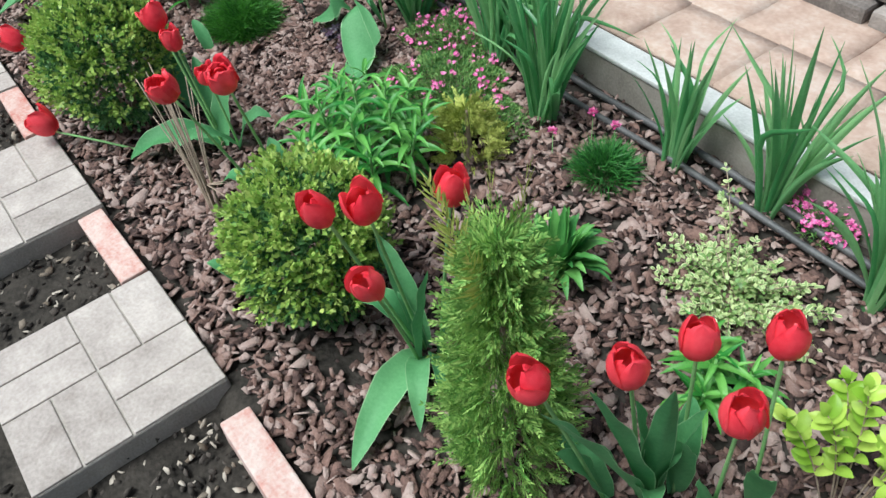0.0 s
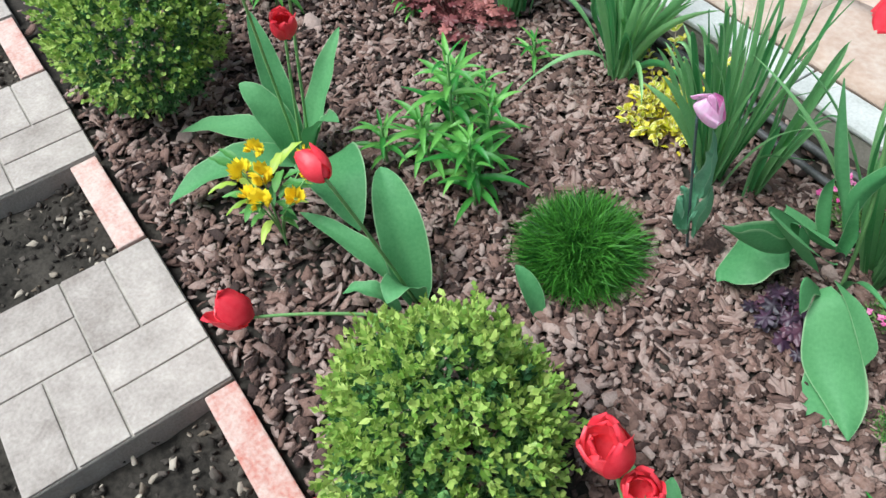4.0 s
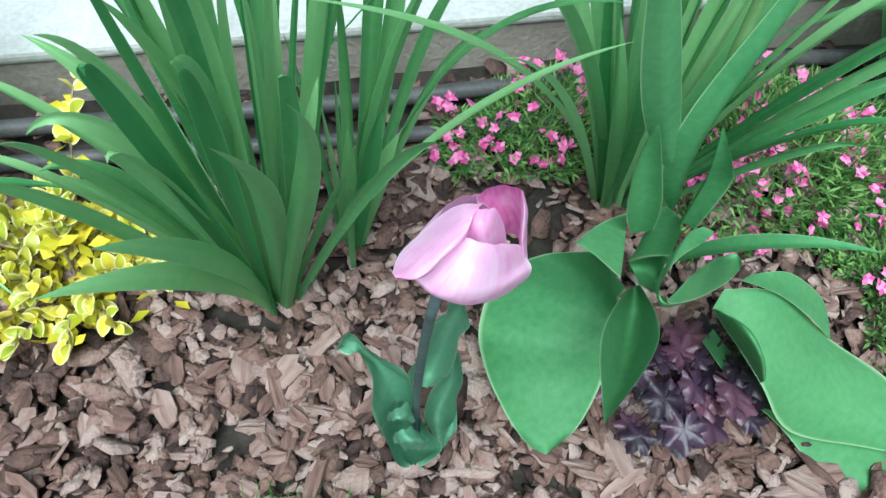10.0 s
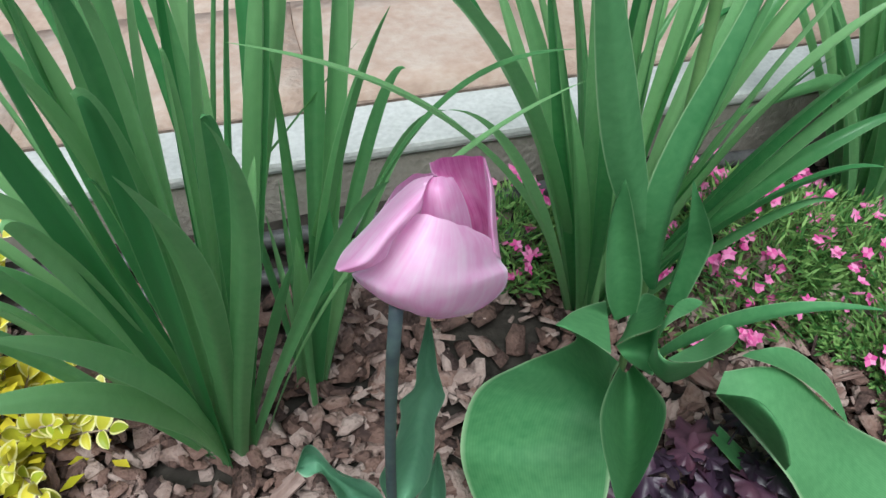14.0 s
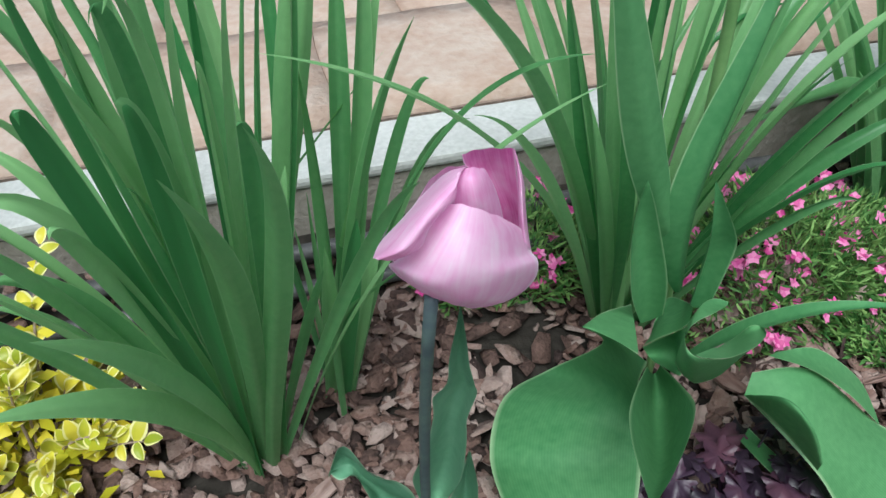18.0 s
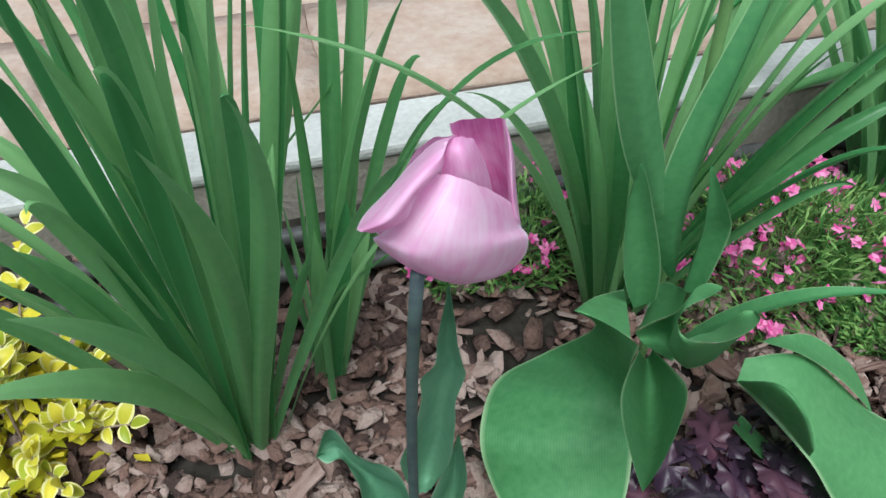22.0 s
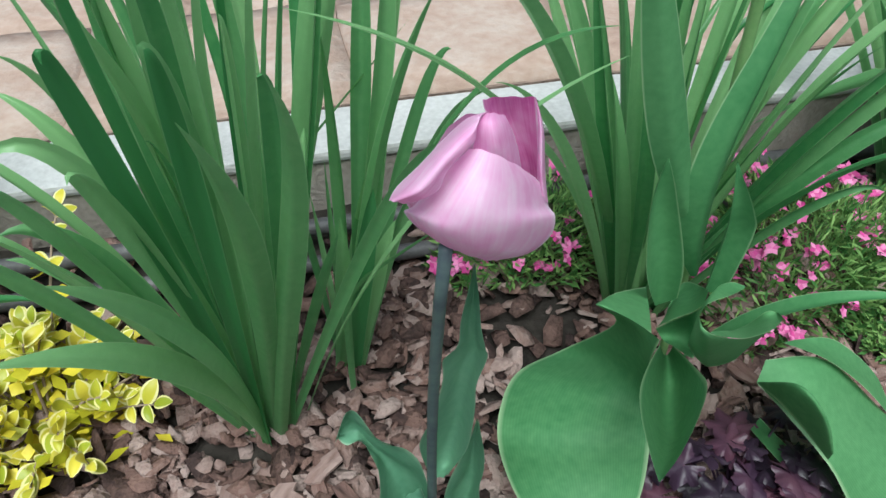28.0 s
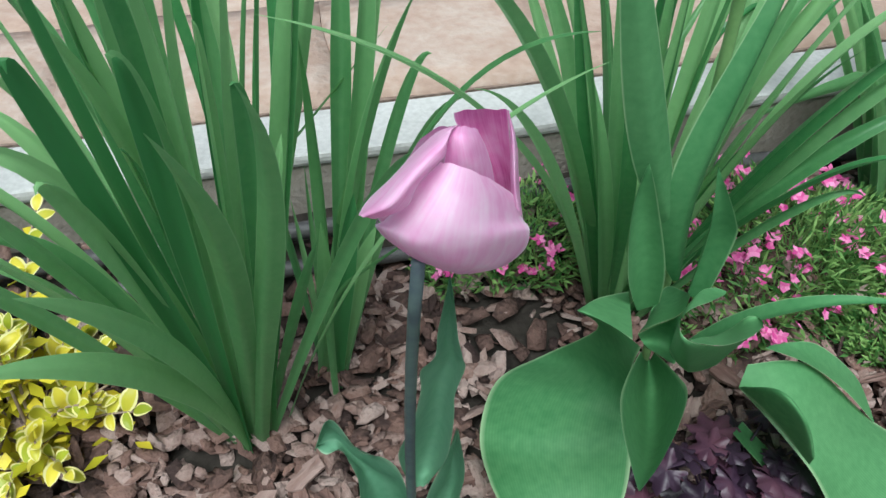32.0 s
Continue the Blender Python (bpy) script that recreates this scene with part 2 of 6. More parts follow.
PURPLE = shader("purple_heuchera_leaf", (0.016, 0.008, 0.018), (0.115, 0.045, 0.07), 30, 0.42, 0.5, 70, "object", 0.6, thin=0.12, gloss=0.45, mid=(0.045, 0.022, 0.045))
CORAL = shader("coral_heuchera_leaf", (0.14, 0.035, 0.04), (0.36, 0.13, 0.12), 25, 0.45, 0.25, 60, "object", 0.7, thin=0.2)
LIME = shader("lime_round_leaf", (0.26, 0.45, 0.04), (0.55, 0.70, 0.13), 20, 0.42, 0.1, 100, "object", 0.7, thin=0.3)
YELLOW_PETAL = shader("yellow_petal", (0.85, 0.60, 0.01), (0.95, 0.80, 0.04), 30, 0.5, 0.15, 120, "object", 0.5, thin=0.2)
GREENS = shader("fresh_green_leaf", (0.06, 0.22, 0.05), (0.18, 0.42, 0.10), 12, 0.45, 0.15, 120, "object", 0.6, veins=0.1, thin=0.22)
VIOLET = shader("violet_petal", (0.07, 0.02, 0.14), (0.18, 0.07, 0.32), 30, 0.5, 0.1, 120, "object", 0.5, thin=0.2)


# ---- mesh helpers ----
rng = np.random.default_rng(7)
V = Vector


def mesh_data(name, verts, faces, material, uvs=None, smooth=True):
    me = bpy.data.meshes.new(name)
    me.from_pydata([tuple(v) for v in verts], [], [tuple(f) for f in faces])
    me.materials.append(material)
    if uvs is not None:
        layer = me.uv_layers.new(name="UVMap")
        index = np.empty(len(me.loops), dtype=np.int32)
        me.loops.foreach_get("vertex_index", index)
        layer.data.foreach_set("uv", np.asarray(uvs, dtype=np.float32)[index].ravel())
    if smooth:
        me.polygons.foreach_set("use_smooth", [True] * len(me.polygons))
    me.update()
    return me


def tri_mesh(name, verts, tris, material, smooth=False):
    """A mesh from whole arrays of corners and triangles."""
    me = bpy.data.meshes.new(name)
    verts, tris = np.asarray(verts, np.float32), np.asarray(tris, np.int32)
    me.vertices.add(len(verts))
    me.vertices.foreach_set("co", verts.ravel())
    me.loops.add(tris.size)
    me.loops.foreach_set("vertex_index", tris.ravel())
    me.polygons.add(len(tris))
    me.polygons.foreach_set("loop_start", np.arange(0, tris.size, 3, dtype=np.int32))
    if smooth:
        me.polygons.foreach_set("use_smooth", [True] * len(tris))
    me.materials.append(material)
    me.update(calc_edges=True)
    return me


def thing(name, base, label, category, group="", kind=""):
    ob = new(name)
    ob.location = base
    ob.empty_display_size = 0.05
    return tagged(ob, label, category, group, kind)


def part(name, data, parent, label="", place=None, kind=""):
    ob = new(name, data)
    ob.parent = parent
    if place is not None:
        ob.matrix_basis = place
    return tagged(ob, label, kind=kind)


def box_data(name, lo, hi, material, bevel=0.004):
    bm = bmesh.new()
    bmesh.ops.create_cube(bm, size=1.0)
    lo, hi = V(lo), V(hi)
    for v in bm.verts:
        v.co = V([(lo[i] + hi[i]) / 2 + v.co[i] * (hi[i] - lo[i]) for i in range(3)])
    if bevel:
        bmesh.ops.bevel(bm, geom=list(bm.edges), offset=bevel, segments=2, affect="EDGES", profile=0.6)
    me = bpy.data.meshes.new(name)
    bm.to_mesh(me)
    bm.free()
    me.materials.append(material)
    return me


def bezier(p0, p1, p2, p3, n):
    out = []
    for i in range(n + 1):
        s = i / n
        out.append((1 - s) ** 3 * V(p0) + 3 * s * (1 - s) ** 2 * V(p1) + 3 * s * s * (1 - s) * V(p2) + s ** 3 * V(p3))
    return out


def prof_strap(s):
    return (0.62 + 0.38 * min(1, s * 2.2)) * max(0.0, 1 - max(0, (s - 0.5) / 0.5) ** 1.9) + 0.02


def prof_broad(s):
    return max(0.03, math.sin(math.pi * min(1, 0.1 + 0.9 * s ** 0.8)) ** 0.75) if s < 0.99 else 0.03


def prof_lance(s):
    return max(0.03, math.sin(math.pi * (0.06 + 0.92 * s ** 0.75)) ** 0.9)


def prof_heart(s):
    q = min(1.0, (s + 0.015) / 0.34)
    return math.sqrt(q * (2 - q)) * max(0.015, 1 - max(0.0, (s - 0.34) / 0.66) ** 1.75)


def ribbon(path, width, prof, side, fold=0.15, wave=0.0, waves=3.0, cols=4, twist=0.0, phase=0.0, keel=1.4):
    """Corners, faces and UVs of a leaf along a path: folded across, rippled at its edges, turned by twist degrees to its tip."""
    verts, uvs, faces = [], [], []
    n = len(path) - 1
    side = V(side).normalized()
    for i, p in enumerate(path):
        s = i / n
        tangent = (path[min(i + 1, n)] - path[max(i - 1, 0)]).normalized()
        side = (side - tangent * side.dot(tangent)).normalized()
        here = Matrix.Rotation(radians(twist * s), 3, tangent) @ side
        normal = tangent.cross(here)
        w = width * prof(s) / 2
        for c in range(cols + 1):
            u = 2 * c / cols - 1
            lift = fold * w * abs(u) ** keel + wave * abs(u) ** 2 * math.sin(waves * 6.283 * s + phase + (1.9 if u > 0 else 0)) * min(1, 4 * s) * min(1, 3 * (1 - s))
            verts.append(p + here * (w * u * (1 - 0.12 * fold)) + normal * lift)
            uvs.append((c / cols, s))
    for i in range(n):
        for c in range(cols):
            a = i * (cols + 1) + c
            faces.append((a, a + 1, a + cols + 2, a + cols + 1))
    return verts, faces, uvs


def tube(path, radii, sides=8):
    verts, faces = [], []
    n = len(path) - 1
    side = V((1, 0, 0)) if abs((path[-1] - path[0]).normalized().x) < 0.8 else V((0, 1, 0))
    for i, p in enumerate(path):
        tangent = (path[min(i + 1, n)] - path[max(i - 1, 0)]).normalized()
        side = (side - tangent * side.dot(tangent)).normalized()
        other = tangent.cross(side)
        r = radii[0] + (radii[1] - radii[0]) * i / n
        for k in range(sides):
            a = 6.2832 * k / sides
            verts.append(p + (side * math.cos(a) + other * math.sin(a)) * r)
    for i in range(n):
        for k in range(sides):
            a, b = i * sides + k, i * sides + (k + 1) % sides
            faces.append((a, b, b + sides, a + sides))
    faces.append(tuple(range(sides - 1, -1, -1)))
    faces.append(tuple(n * sides + k for k in range(sides)))
    return verts, faces


def leaf_part(parent, p0, p1, width, material, arch=0.05, prof=prof_broad, name="leaf", out=None, fold=0.3, wave=0.0, n=14, cols=6, twist=0.0, label="", side=None, waves=3.0, rise=0.5):
    """A leaf from p0 to p1 (world places) that arches up by arch."""
    base = parent.location
    a, b = V(p0) - base, V(p1) - base
    up = V((0, 0, arch))
    path = bezier(a, a.lerp(b, 0.3) + up * (1 + rise), a.lerp(b, 0.72) + up, b, n)
    flat = b - a
    if side is None:
        side = V((-flat.y, flat.x, 0))
        if side.length < 1e-4:
            side = V((1, 0, 0))
    verts, faces, uvs = ribbon(path, width, prof, side, fold, wave, waves, cols, twist)
    return part(name, mesh_data(name, verts, faces, material, uvs), parent, label)


def broad_leaf(parent, rows, material=TULIP_LEAF, name="leaf", ripple=0.0, steps=6, cols=12):
    """A smooth leaf or petal through rows of three places: one edge, the middle, the other edge."""
    rows = [[V(p) - parent.location for p in r] for r in rows]
    verts, uvs, faces = [], [], []
    last = len(rows) - 1
    for i in range(last * steps + 1):
        k = min(i // steps, last - 1)
        s = i / steps - k
        a, b, c, d = (rows[max(0, min(last, k + j))] for j in (-1, 0, 1, 2))
        ends = [(b[j] * 2 + (c[j] - a[j]) * s + (a[j] * 2 - b[j] * 5 + c[j] * 4 - d[j]) * s * s + (b[j] * 3 - a[j] - c[j] * 3 + d[j]) * s ** 3) / 2 for j in range(3)]
        for q in range(cols + 1):
            u = 2 * q / cols - 1
            p = ends[0] * (u * (u - 1) / 2) + ends[1] * (1 - u * u) + ends[2] * (u * (u + 1) / 2)
            if ripple:
                p += V((0.3, 1, 0.6)) * ripple * math.sin(9 * u + 2.1 * i / steps) * (0.3 + u * u)
            verts.append(p)
            uvs.append((q / cols, i / (last * steps)))
    for i in range(last * steps):
        for q in range(cols):
            a = i * (cols + 1) + q
            faces.append((a, a + 1, a + cols + 2, a + cols + 1))
    return part(name, mesh_data(name, verts, faces, material, uvs), parent)


def stem_part(parent, points, r0, r1, material, name="stem", sides=8, label=""):
    base = parent.location
    pts = [V(p) - base for p in points]
    if len(pts) == 3:
        pts = bezier(pts[0], pts[0].lerp(pts[1], 0.67), pts[2].lerp(pts[1], 0.67), pts[2], 10)
    verts, faces = tube(pts, (r0, r1), sides)
    return part(name, mesh_data(name, verts, faces, material), parent, label)


# ---- ground ----
def rise(x, y):
    """The soil is banked up against the kerb along the far half of the bed."""
    k = min(1.0, max(0.0, (y - kerb_y(x) + 0.18) / 0.16))
    m = min(1.0, max(0.0, (-0.15 - x) / 0.7))
    return k * k * (3 - 2 * k) * (0.008 + 0.04 * m * m * (3 - 2 * m))


def bed_height(x, y):
    return rise(x, y) + 0.006 * math.sin(5.1 * x + 1.3) * math.cos(6.3 * y) + 0.008 * noise.noise((x * 6, y * 6, 0)) + 0.004 * noise.noise((x * 23, y * 23, 3))


def kerb_y(x):
    return 1.303 - 0.043 * x


def build_ground():
    xs = np.concatenate([[-80, -20, -8, -5], np.arange(-4.2, 1.81, 0.025), [3, 6, 20, 80]])
    ys = np.concatenate([[-80, -20, -6, -2, -1.2], np.arange(-0.9, 1.51, 0.025), [3, 8, 20, 80]])
    verts, faces = [], []
    for y in ys:
        for x in xs:
            near = -4.3 < x < 1.9 and -1.0 < y < 1.6
            z = -0.012
            if near:
                path_side = 1 / (1 + math.exp((y + 0.03) * 120))
                z = (bed_height(x, y) - 0.008) * (1 - path_side) + path_side * (-0.036 + 0.012 * noise.noise((x * 9, y * 9, 7)) + 0.006 * noise.noise((x * 31, y * 31, 9)))
            verts.append((x, y, z))
    w = len(xs)
    for j in range(len(ys) - 1):
        for i in range(w - 1):
            a = j * w + i
            faces.append((a, a + 1, a + w + 1, a + w))
    tagged(new("ground", mesh_data("ground", verts, faces, SOIL)), "dark damp garden soil under the bark mulch", "ground", kind="structure")


build_ground()


def chip_cloud(count, xr, yr, size, flat, seed, zlift=0.0, keep=None, corner=6):
    """Corners and triangles of many loose flat chips strewn over a stretch of ground."""
    g = np.random.default_rng(seed)
    x, y = g.uniform(*xr, count), g.uniform(*yr, count)
    if keep is not None:
        ok = keep(x, y, g)
        x, y = x[ok], y[ok]
    k = len(x)
    length = size * np.exp(g.normal(0, 0.36, k))
    width = length * g.uniform(0.3, 0.66, k)
    thick = flat * g.uniform(0.6, 1.5, k) * np.sqrt(length / size)
    ang = (np.arange(corner) / corner * 2 * np.pi)[None, :] + g.uniform(-0.5, 0.5, (k, corner))
    rad = g.uniform(0.78, 1.08, (k, corner)) / np.maximum(np.abs(np.cos(ang)), np.abs(np.sin(ang))) ** 0.8
    px, py = np.cos(ang) * rad * length[:, None] / 2, np.sin(ang) * rad * width[:, None] / 2
    bend = g.uniform(-3.0, 5.0, k)[:, None] * (px ** 2) + g.normal(0, 0.0009, (k, corner))
    top = np.stack([px, py, bend + thick[:, None] / 2], -1)
    low = np.stack([px * 1.03, py * 1.03, bend - thick[:, None] / 2], -1)
    mid = np.stack([px.mean(1), py.mean(1), thick * 0.5 + g.normal(0, 0.0006, k)], -1)[:, None, :]
    pts = np.concatenate([top, low, mid], 1)
    turn, tx, ty = g.uniform(0, 6.283, k), g.normal(0, 0.46, k), g.normal(0, 0.40, k)
    c, s = np.cos(tx)[:, None], np.sin(tx)[:, None]
    Y, Z = pts[..., 1] * c - pts[..., 2] * s, pts[..., 1] * s + pts[..., 2] * c
    c, s = np.cos(ty)[:, None], np.sin(ty)[:, None]
    X, Z = pts[..., 0] * c + Z * s, -pts[..., 0] * s + Z * c
    c, s = np.cos(turn)[:, None], np.sin(turn)[:, None]
    X, Y = X * c - Y * s, X * s + Y * c
    base = np.array([bed_height(a, b) for a, b in zip(x, y)]) + g.uniform(-0.003, 0.015, k) + zlift
    pts = np.stack([X + x[:, None], Y + y[:, None], Z + base[:, None]], -1)
    n = 2 * corner + 1
    tris = []
    for i in range(corner):
        j = (i + 1) % corner
        tris += [(i, j, 2 * corner), (corner + i, corner + j, j), (corner + i, j, i)]
    tris = np.array(tris)[None] + (np.arange(k) * n)[:, None, None]
    return pts.reshape(-1, 3), tris.reshape(-1, 3)


BARE = [(-0.16, 0.68, 0.07), (-0.99, 1.13, 0.065), (-2.1, 1.2, 0.07), (-0.92, 0.32, 0.10), (0.1, 0.2, 0.05), (-0.3, 0.44, 0.05)]


def in_bed(x, y, g):
    ok = (y < 1.285 - 0.043 * x) & (y > 0.012)
    thin = np.zeros(len(x))
    for bx, by, r in BARE:
        thin = np.maximum(thin, np.exp(-((x - bx) ** 2 + (y - by) ** 2) / r ** 2))
    thin = np.maximum(thin, 0.95 / (1 + np.exp((x + 2.75 + 0.5 * (y - 0.5)) * 14)))
    thin = np.maximum(thin, 0.75 / (1 + np.exp((1.20 - 0.043 * x - y) * 40)))
    return ok & (g.uniform(0, 1, len(x)) > thin)


pts_a, tris_a = chip_cloud(36000, (-3.4, 1.35), (0.0, 1.45), 0.0275, 0.0032, 11, 0.0, in_bed)
pts_b, tris_b = chip_cloud(6500, (-2.0, -0.4), (0.45, 1.25), 0.0225, 0.003, 12, 0.004, in_bed)
tris_b = tris_b + len(pts_a)
MULCH = tagged(new("bark_mulch", tri_mesh("bark_mulch", np.concatenate([pts_a, pts_b]), np.concatenate([tris_a, tris_b]), BARK)),
       "reddish brown pine bark chips strewn over the bed", "bark mulch", kind="stuff")


def loose_chips(parent):
    g = random.Random(21)
    shapes = []
    for k in range(12):
        n, L, W = 11, g.uniform(0.030, 0.062), g.uniform(0.016, 0.030)
        ring = []
        for i in range(n):
            a = 6.283 * i / n + g.uniform(-0.3, 0.3)
            q = g.uniform(0.74, 1.1) / max(abs(math.cos(a)), abs(math.sin(a))) ** (0.4, 0.9, 0.7)[k % 3]
            ring.append((math.cos(a) * L / 2 * q, math.sin(a) * W / 2 * q))
        curl = g.uniform(-3, 3)
        verts = [(x, y, curl * x * x - 0.0018) for x, y in ring] + [(x * 0.97, y * 0.95, curl * x * x + 0.0012 + g.uniform(-0.0005, 0.0008)) for x, y in ring]
        verts += [(x * 0.55, y * 0.5, curl * x * x * 0.3 + 0.0019 + g.uniform(-0.0006, 0.0009)) for x, y in ring] + [(0, 0, 0.002)]
        faces = []
        for i in range(n):
            j = (i + 1) % n
            faces += [(i, j, n + j, n + i), (n + i, n + j, 2 * n + j, 2 * n + i), (2 * n + i, 2 * n + j, 3 * n)]
        shapes.append(mesh_data("bark_chip", verts, faces, BARK_OB, smooth=False))
    for k in range(300):
        x, y = g.uniform(-1.62, -0.66), g.uniform(0.74, 1.02)
        z = bed_height(x, y) + g.uniform(0.014, 0.021)
        part("bark_chip", shapes[k % 12], parent, place=pose(x, y, z, g.gauss(0, 17), g.gauss(0, 14), g.uniform(0, 360)) @ Matrix.Scale(g.uniform(0.55, 1.0), 4))


loose_chips(MULCH)


def in_gap(x, y, g):
    out = np.ones(len(x), bool)
    for a, b in SLABS:
        out &= (x < a - 0.01) | (x > b + 0.01)
    near = np.exp((y + 0.06) * 7)
    return out & (g.uniform(0, 1, len(x)) < 0.12 + 0.6 * near)


SLABS = [(-0.390, 0.014), (-1.14, -0.702), (-1.90, -1.46), (-2.66, -2.245), (-3.42, -3.0)]
pts_a, tris_a = chip_cloud(3600, (-3.4, 0.9), (-0.62, -0.06), 0.017, 0.0022, 13, -0.03, in_gap)
tagged(new("leaf_litter", tri_mesh("leaf_litter", pts_a, tris_a, LITTER)), "dry grey leaf crumbs on dark soil", "leaf litter", kind="stuff")
pts_a, tris_a = chip_cloud(5200, (-3.4, 0.9), (-0.62, -0.05), 0.014, 0.009, 14, -0.036, lambda x, y, g: in_gap(x, y - 0.0, g) | (g.uniform(0, 1, len(x)) < 0.3))
tagged(new("soil_crumbs", tri_mesh("soil_crumbs", pts_a, tris_a, SOIL_CRUMB, True)), "crumbly dark soil between the stepping slabs", "soil", kind="stuff")


# ---- stepping slabs and brick edging ----
def build_slab(x0, x1):
    ob = thing("stepping_slab", (x1, 0, 0.0), "square pale concrete stepping slab with an eight-brick pattern, laid on soil", "paving slab", "stepping slabs")
    w, d = x1 - x0, 0.41
    part("slab_body", box_data("slab_body", (-w, -d, -0.05), (0, 0, 0.027), SLAB_SIDE, 0.006), ob)
    hw, hd, g = w / 2, d / 2, 0.0022
    for qx in range(2):
        for qy in range(2):
            for k in range(2):
                if (qx + qy) % 2 == 0:
                    lo, hi = (-w + qx * hw + k * hw / 2, -d + qy * hd), (-w + qx * hw + (k + 1) * hw / 2, -d + (qy + 1) * hd)
                else:
                    lo, hi = (-w + qx * hw, -d + qy * hd + k * hd / 2), (-w + (qx + 1) * hw, -d + qy * hd + (k + 1) * hd / 2)
                part("tile", box_data("tile", (lo[0] + g, lo[1] + g, 0.020), (hi[0] - g, hi[1] - g, 0.0315), SLAB, 0.003), ob)


for a, b in SLABS:
    build_slab(a, b)


def build_edging(x0, x1, tilt):
    ob = thing("edging_brick", (x1, -0.004, 0.0), "worn red edging brick with white limewash, set in soil", "brick", "edging bricks")
    w = x1 - x0
    me = box_data("brick_body", (-w, -0.066, -0.05), (0, 0, 0.031), BRICK, 0.005)
    part("brick_body", me, ob, place=pose(0, 0, 0, tilt, 0, tilt * 0.6))


for a, b, tilt in ((-0.69, -0.40, 1.5), (-1.45, -1.152, -1.0), (-2.235, -1.91, 1.0), (-2.99, -2.67, 0.5), (0.105, 0.42, -1.5)):
    build_edging(a, b, tilt)


# ---- kerb, paving, pipes ----
ALONG = math.atan(-0.043)


def build_kerb():
    kerb = thing("kerb", (0, 1.303, 0), "low concrete kerb with a white painted top along the bed", "kerb", kind="structure")
    kerb.rotation_euler.z = ALONG
    x = -4.3
    while x < 2.4:
        part("kerb_body", box_data("kerb_body", (x + 0.002, 0.0, -0.08), (x + 0.998, 0.095, 0.1015), KERB_FACE, 0.004), kerb)
        part("kerb_top", box_data("kerb_top", (x + 0.002, -0.004, 0.102), (x + 0.998, 0.088, 0.117), KERB, 0.005), kerb, "white painted top")
        x += 1.0


build_kerb()
paving = thing("paving", (0, 1.303, 0), "pinkish sandstone paving laid in courses beside the bed", "paving", kind="structure")
paving.rotation_euler.z = ALONG
part("mortar_bed", box_data("mortar_bed", (-6.0, 0.097, -0.05), (4.0, 0.93, 0.113), JOINT, 0), paving)


def stone_block(g, lo, hi, top):
    """A riven paving stone: a slightly uneven face over a chipped, rounded edge."""
    nx, ny = 6, 5
    verts, faces = [], []
    for j in range(ny + 1):
        for i in range(nx + 1):
            edge = i in (0, nx) or j in (0, ny)
            u, v = i / nx, j / ny
            x, y = lo[0] + (hi[0] - lo[0]) * u, lo[1] + (hi[1] - lo[1]) * v
            x, y = x + g.uniform(-0.0035, 0.0035), y + g.uniform(-0.0035, 0.0035)
            verts.append((x, y, top + (g.uniform(-0.0035, -0.0012) if edge else g.uniform(-0.0016, 0.0016))))
    w = nx + 1
    for j in range(ny):
        for i in range(nx):
            a = j * w + i
            faces.append((a, a + 1, a + w + 1, a + w))
    ring = [i for i in range(w)] + [j * w + nx for j in range(1, ny + 1)] + [ny * w + i for i in range(nx - 1, -1, -1)] + [j * w for j in range(ny - 1, 0, -1)]
    n0 = len(verts)
    verts += [(verts[k][0], verts[k][1], 0.100) for k in ring]
    for k in range(len(ring)):
        q = (k + 1) % len(ring)
        faces.append((ring[q], ring[k], n0 + k, n0 + q))
    return mesh_data("paving_stone", verts, faces, FLAG)


def build_paving():
    g = random.Random(5)
    y = 0.100
    for depth, start in ((0.272, -4.33), (0.262, -4.48), (0.285, -4.38)):
        x = start
        while x < 2.4:
            w = 0.312 * g.choice((0.92, 1.0, 1.0, 1.08))
            part("paving_stone", stone_block(g, (x + 0.001, y + 0.001), (x + w - 0.001, y + depth - 0.001), 0.124 + g.uniform(-0.0015, 0.002)), paving)
            x += w
        y += depth


build_paving()


def build_far_edge():
    """The rough stone course that closes the paving."""
    ob = thing("stone_edging", (0, 1.303, 0), "rough grey stone course behind the paving", "stone edging", kind="structure")
    ob.rotation_euler.z = ALONG
    g = random.Random(8)
    for level in range(3):
        x = -4.4
        while x < 2.4:
            w = g.uniform(0.18, 0.4)
            y = 0.60 + 0.35 * (x < -0.6) + 0.045 * level
            part("stone", box_data("stone", (x + 0.006, y + g.uniform(0, 0.015), 0.10 + 0.075 * level), (x + w - 0.006, y + 0.35, 0.17 + 0.075 * level), ROCK, 0.012), ob)
            x += w


build_far_edge()


def build_pipe(name, off, z, r, label):
    pts = []
    for i in range(60):
        x = -4.0 + i * 0.1
        pts.append(V((x, kerb_y(x) - off + 0.012 * math.sin(x * 2.1 + off * 40) + 0.006 * math.sin(x * 7), z + rise(x, kerb_y(x) - off) + 0.004 * math.sin(3 * x))))
    verts, faces = tube(pts, (r, r), 10)
    tagged(new(name, mesh_data(name, verts, faces, PIPE)), label, "pipe", "irrigation pipes")


build_pipe("irrigation_pipe", 0.055, 0.019, 0.010, "black plastic irrigation pipe lying along the kerb")
build_pipe("irrigation_pipe", 0.105, 0.018, 0.009, "thin black irrigation pipe on the soil beside the kerb")


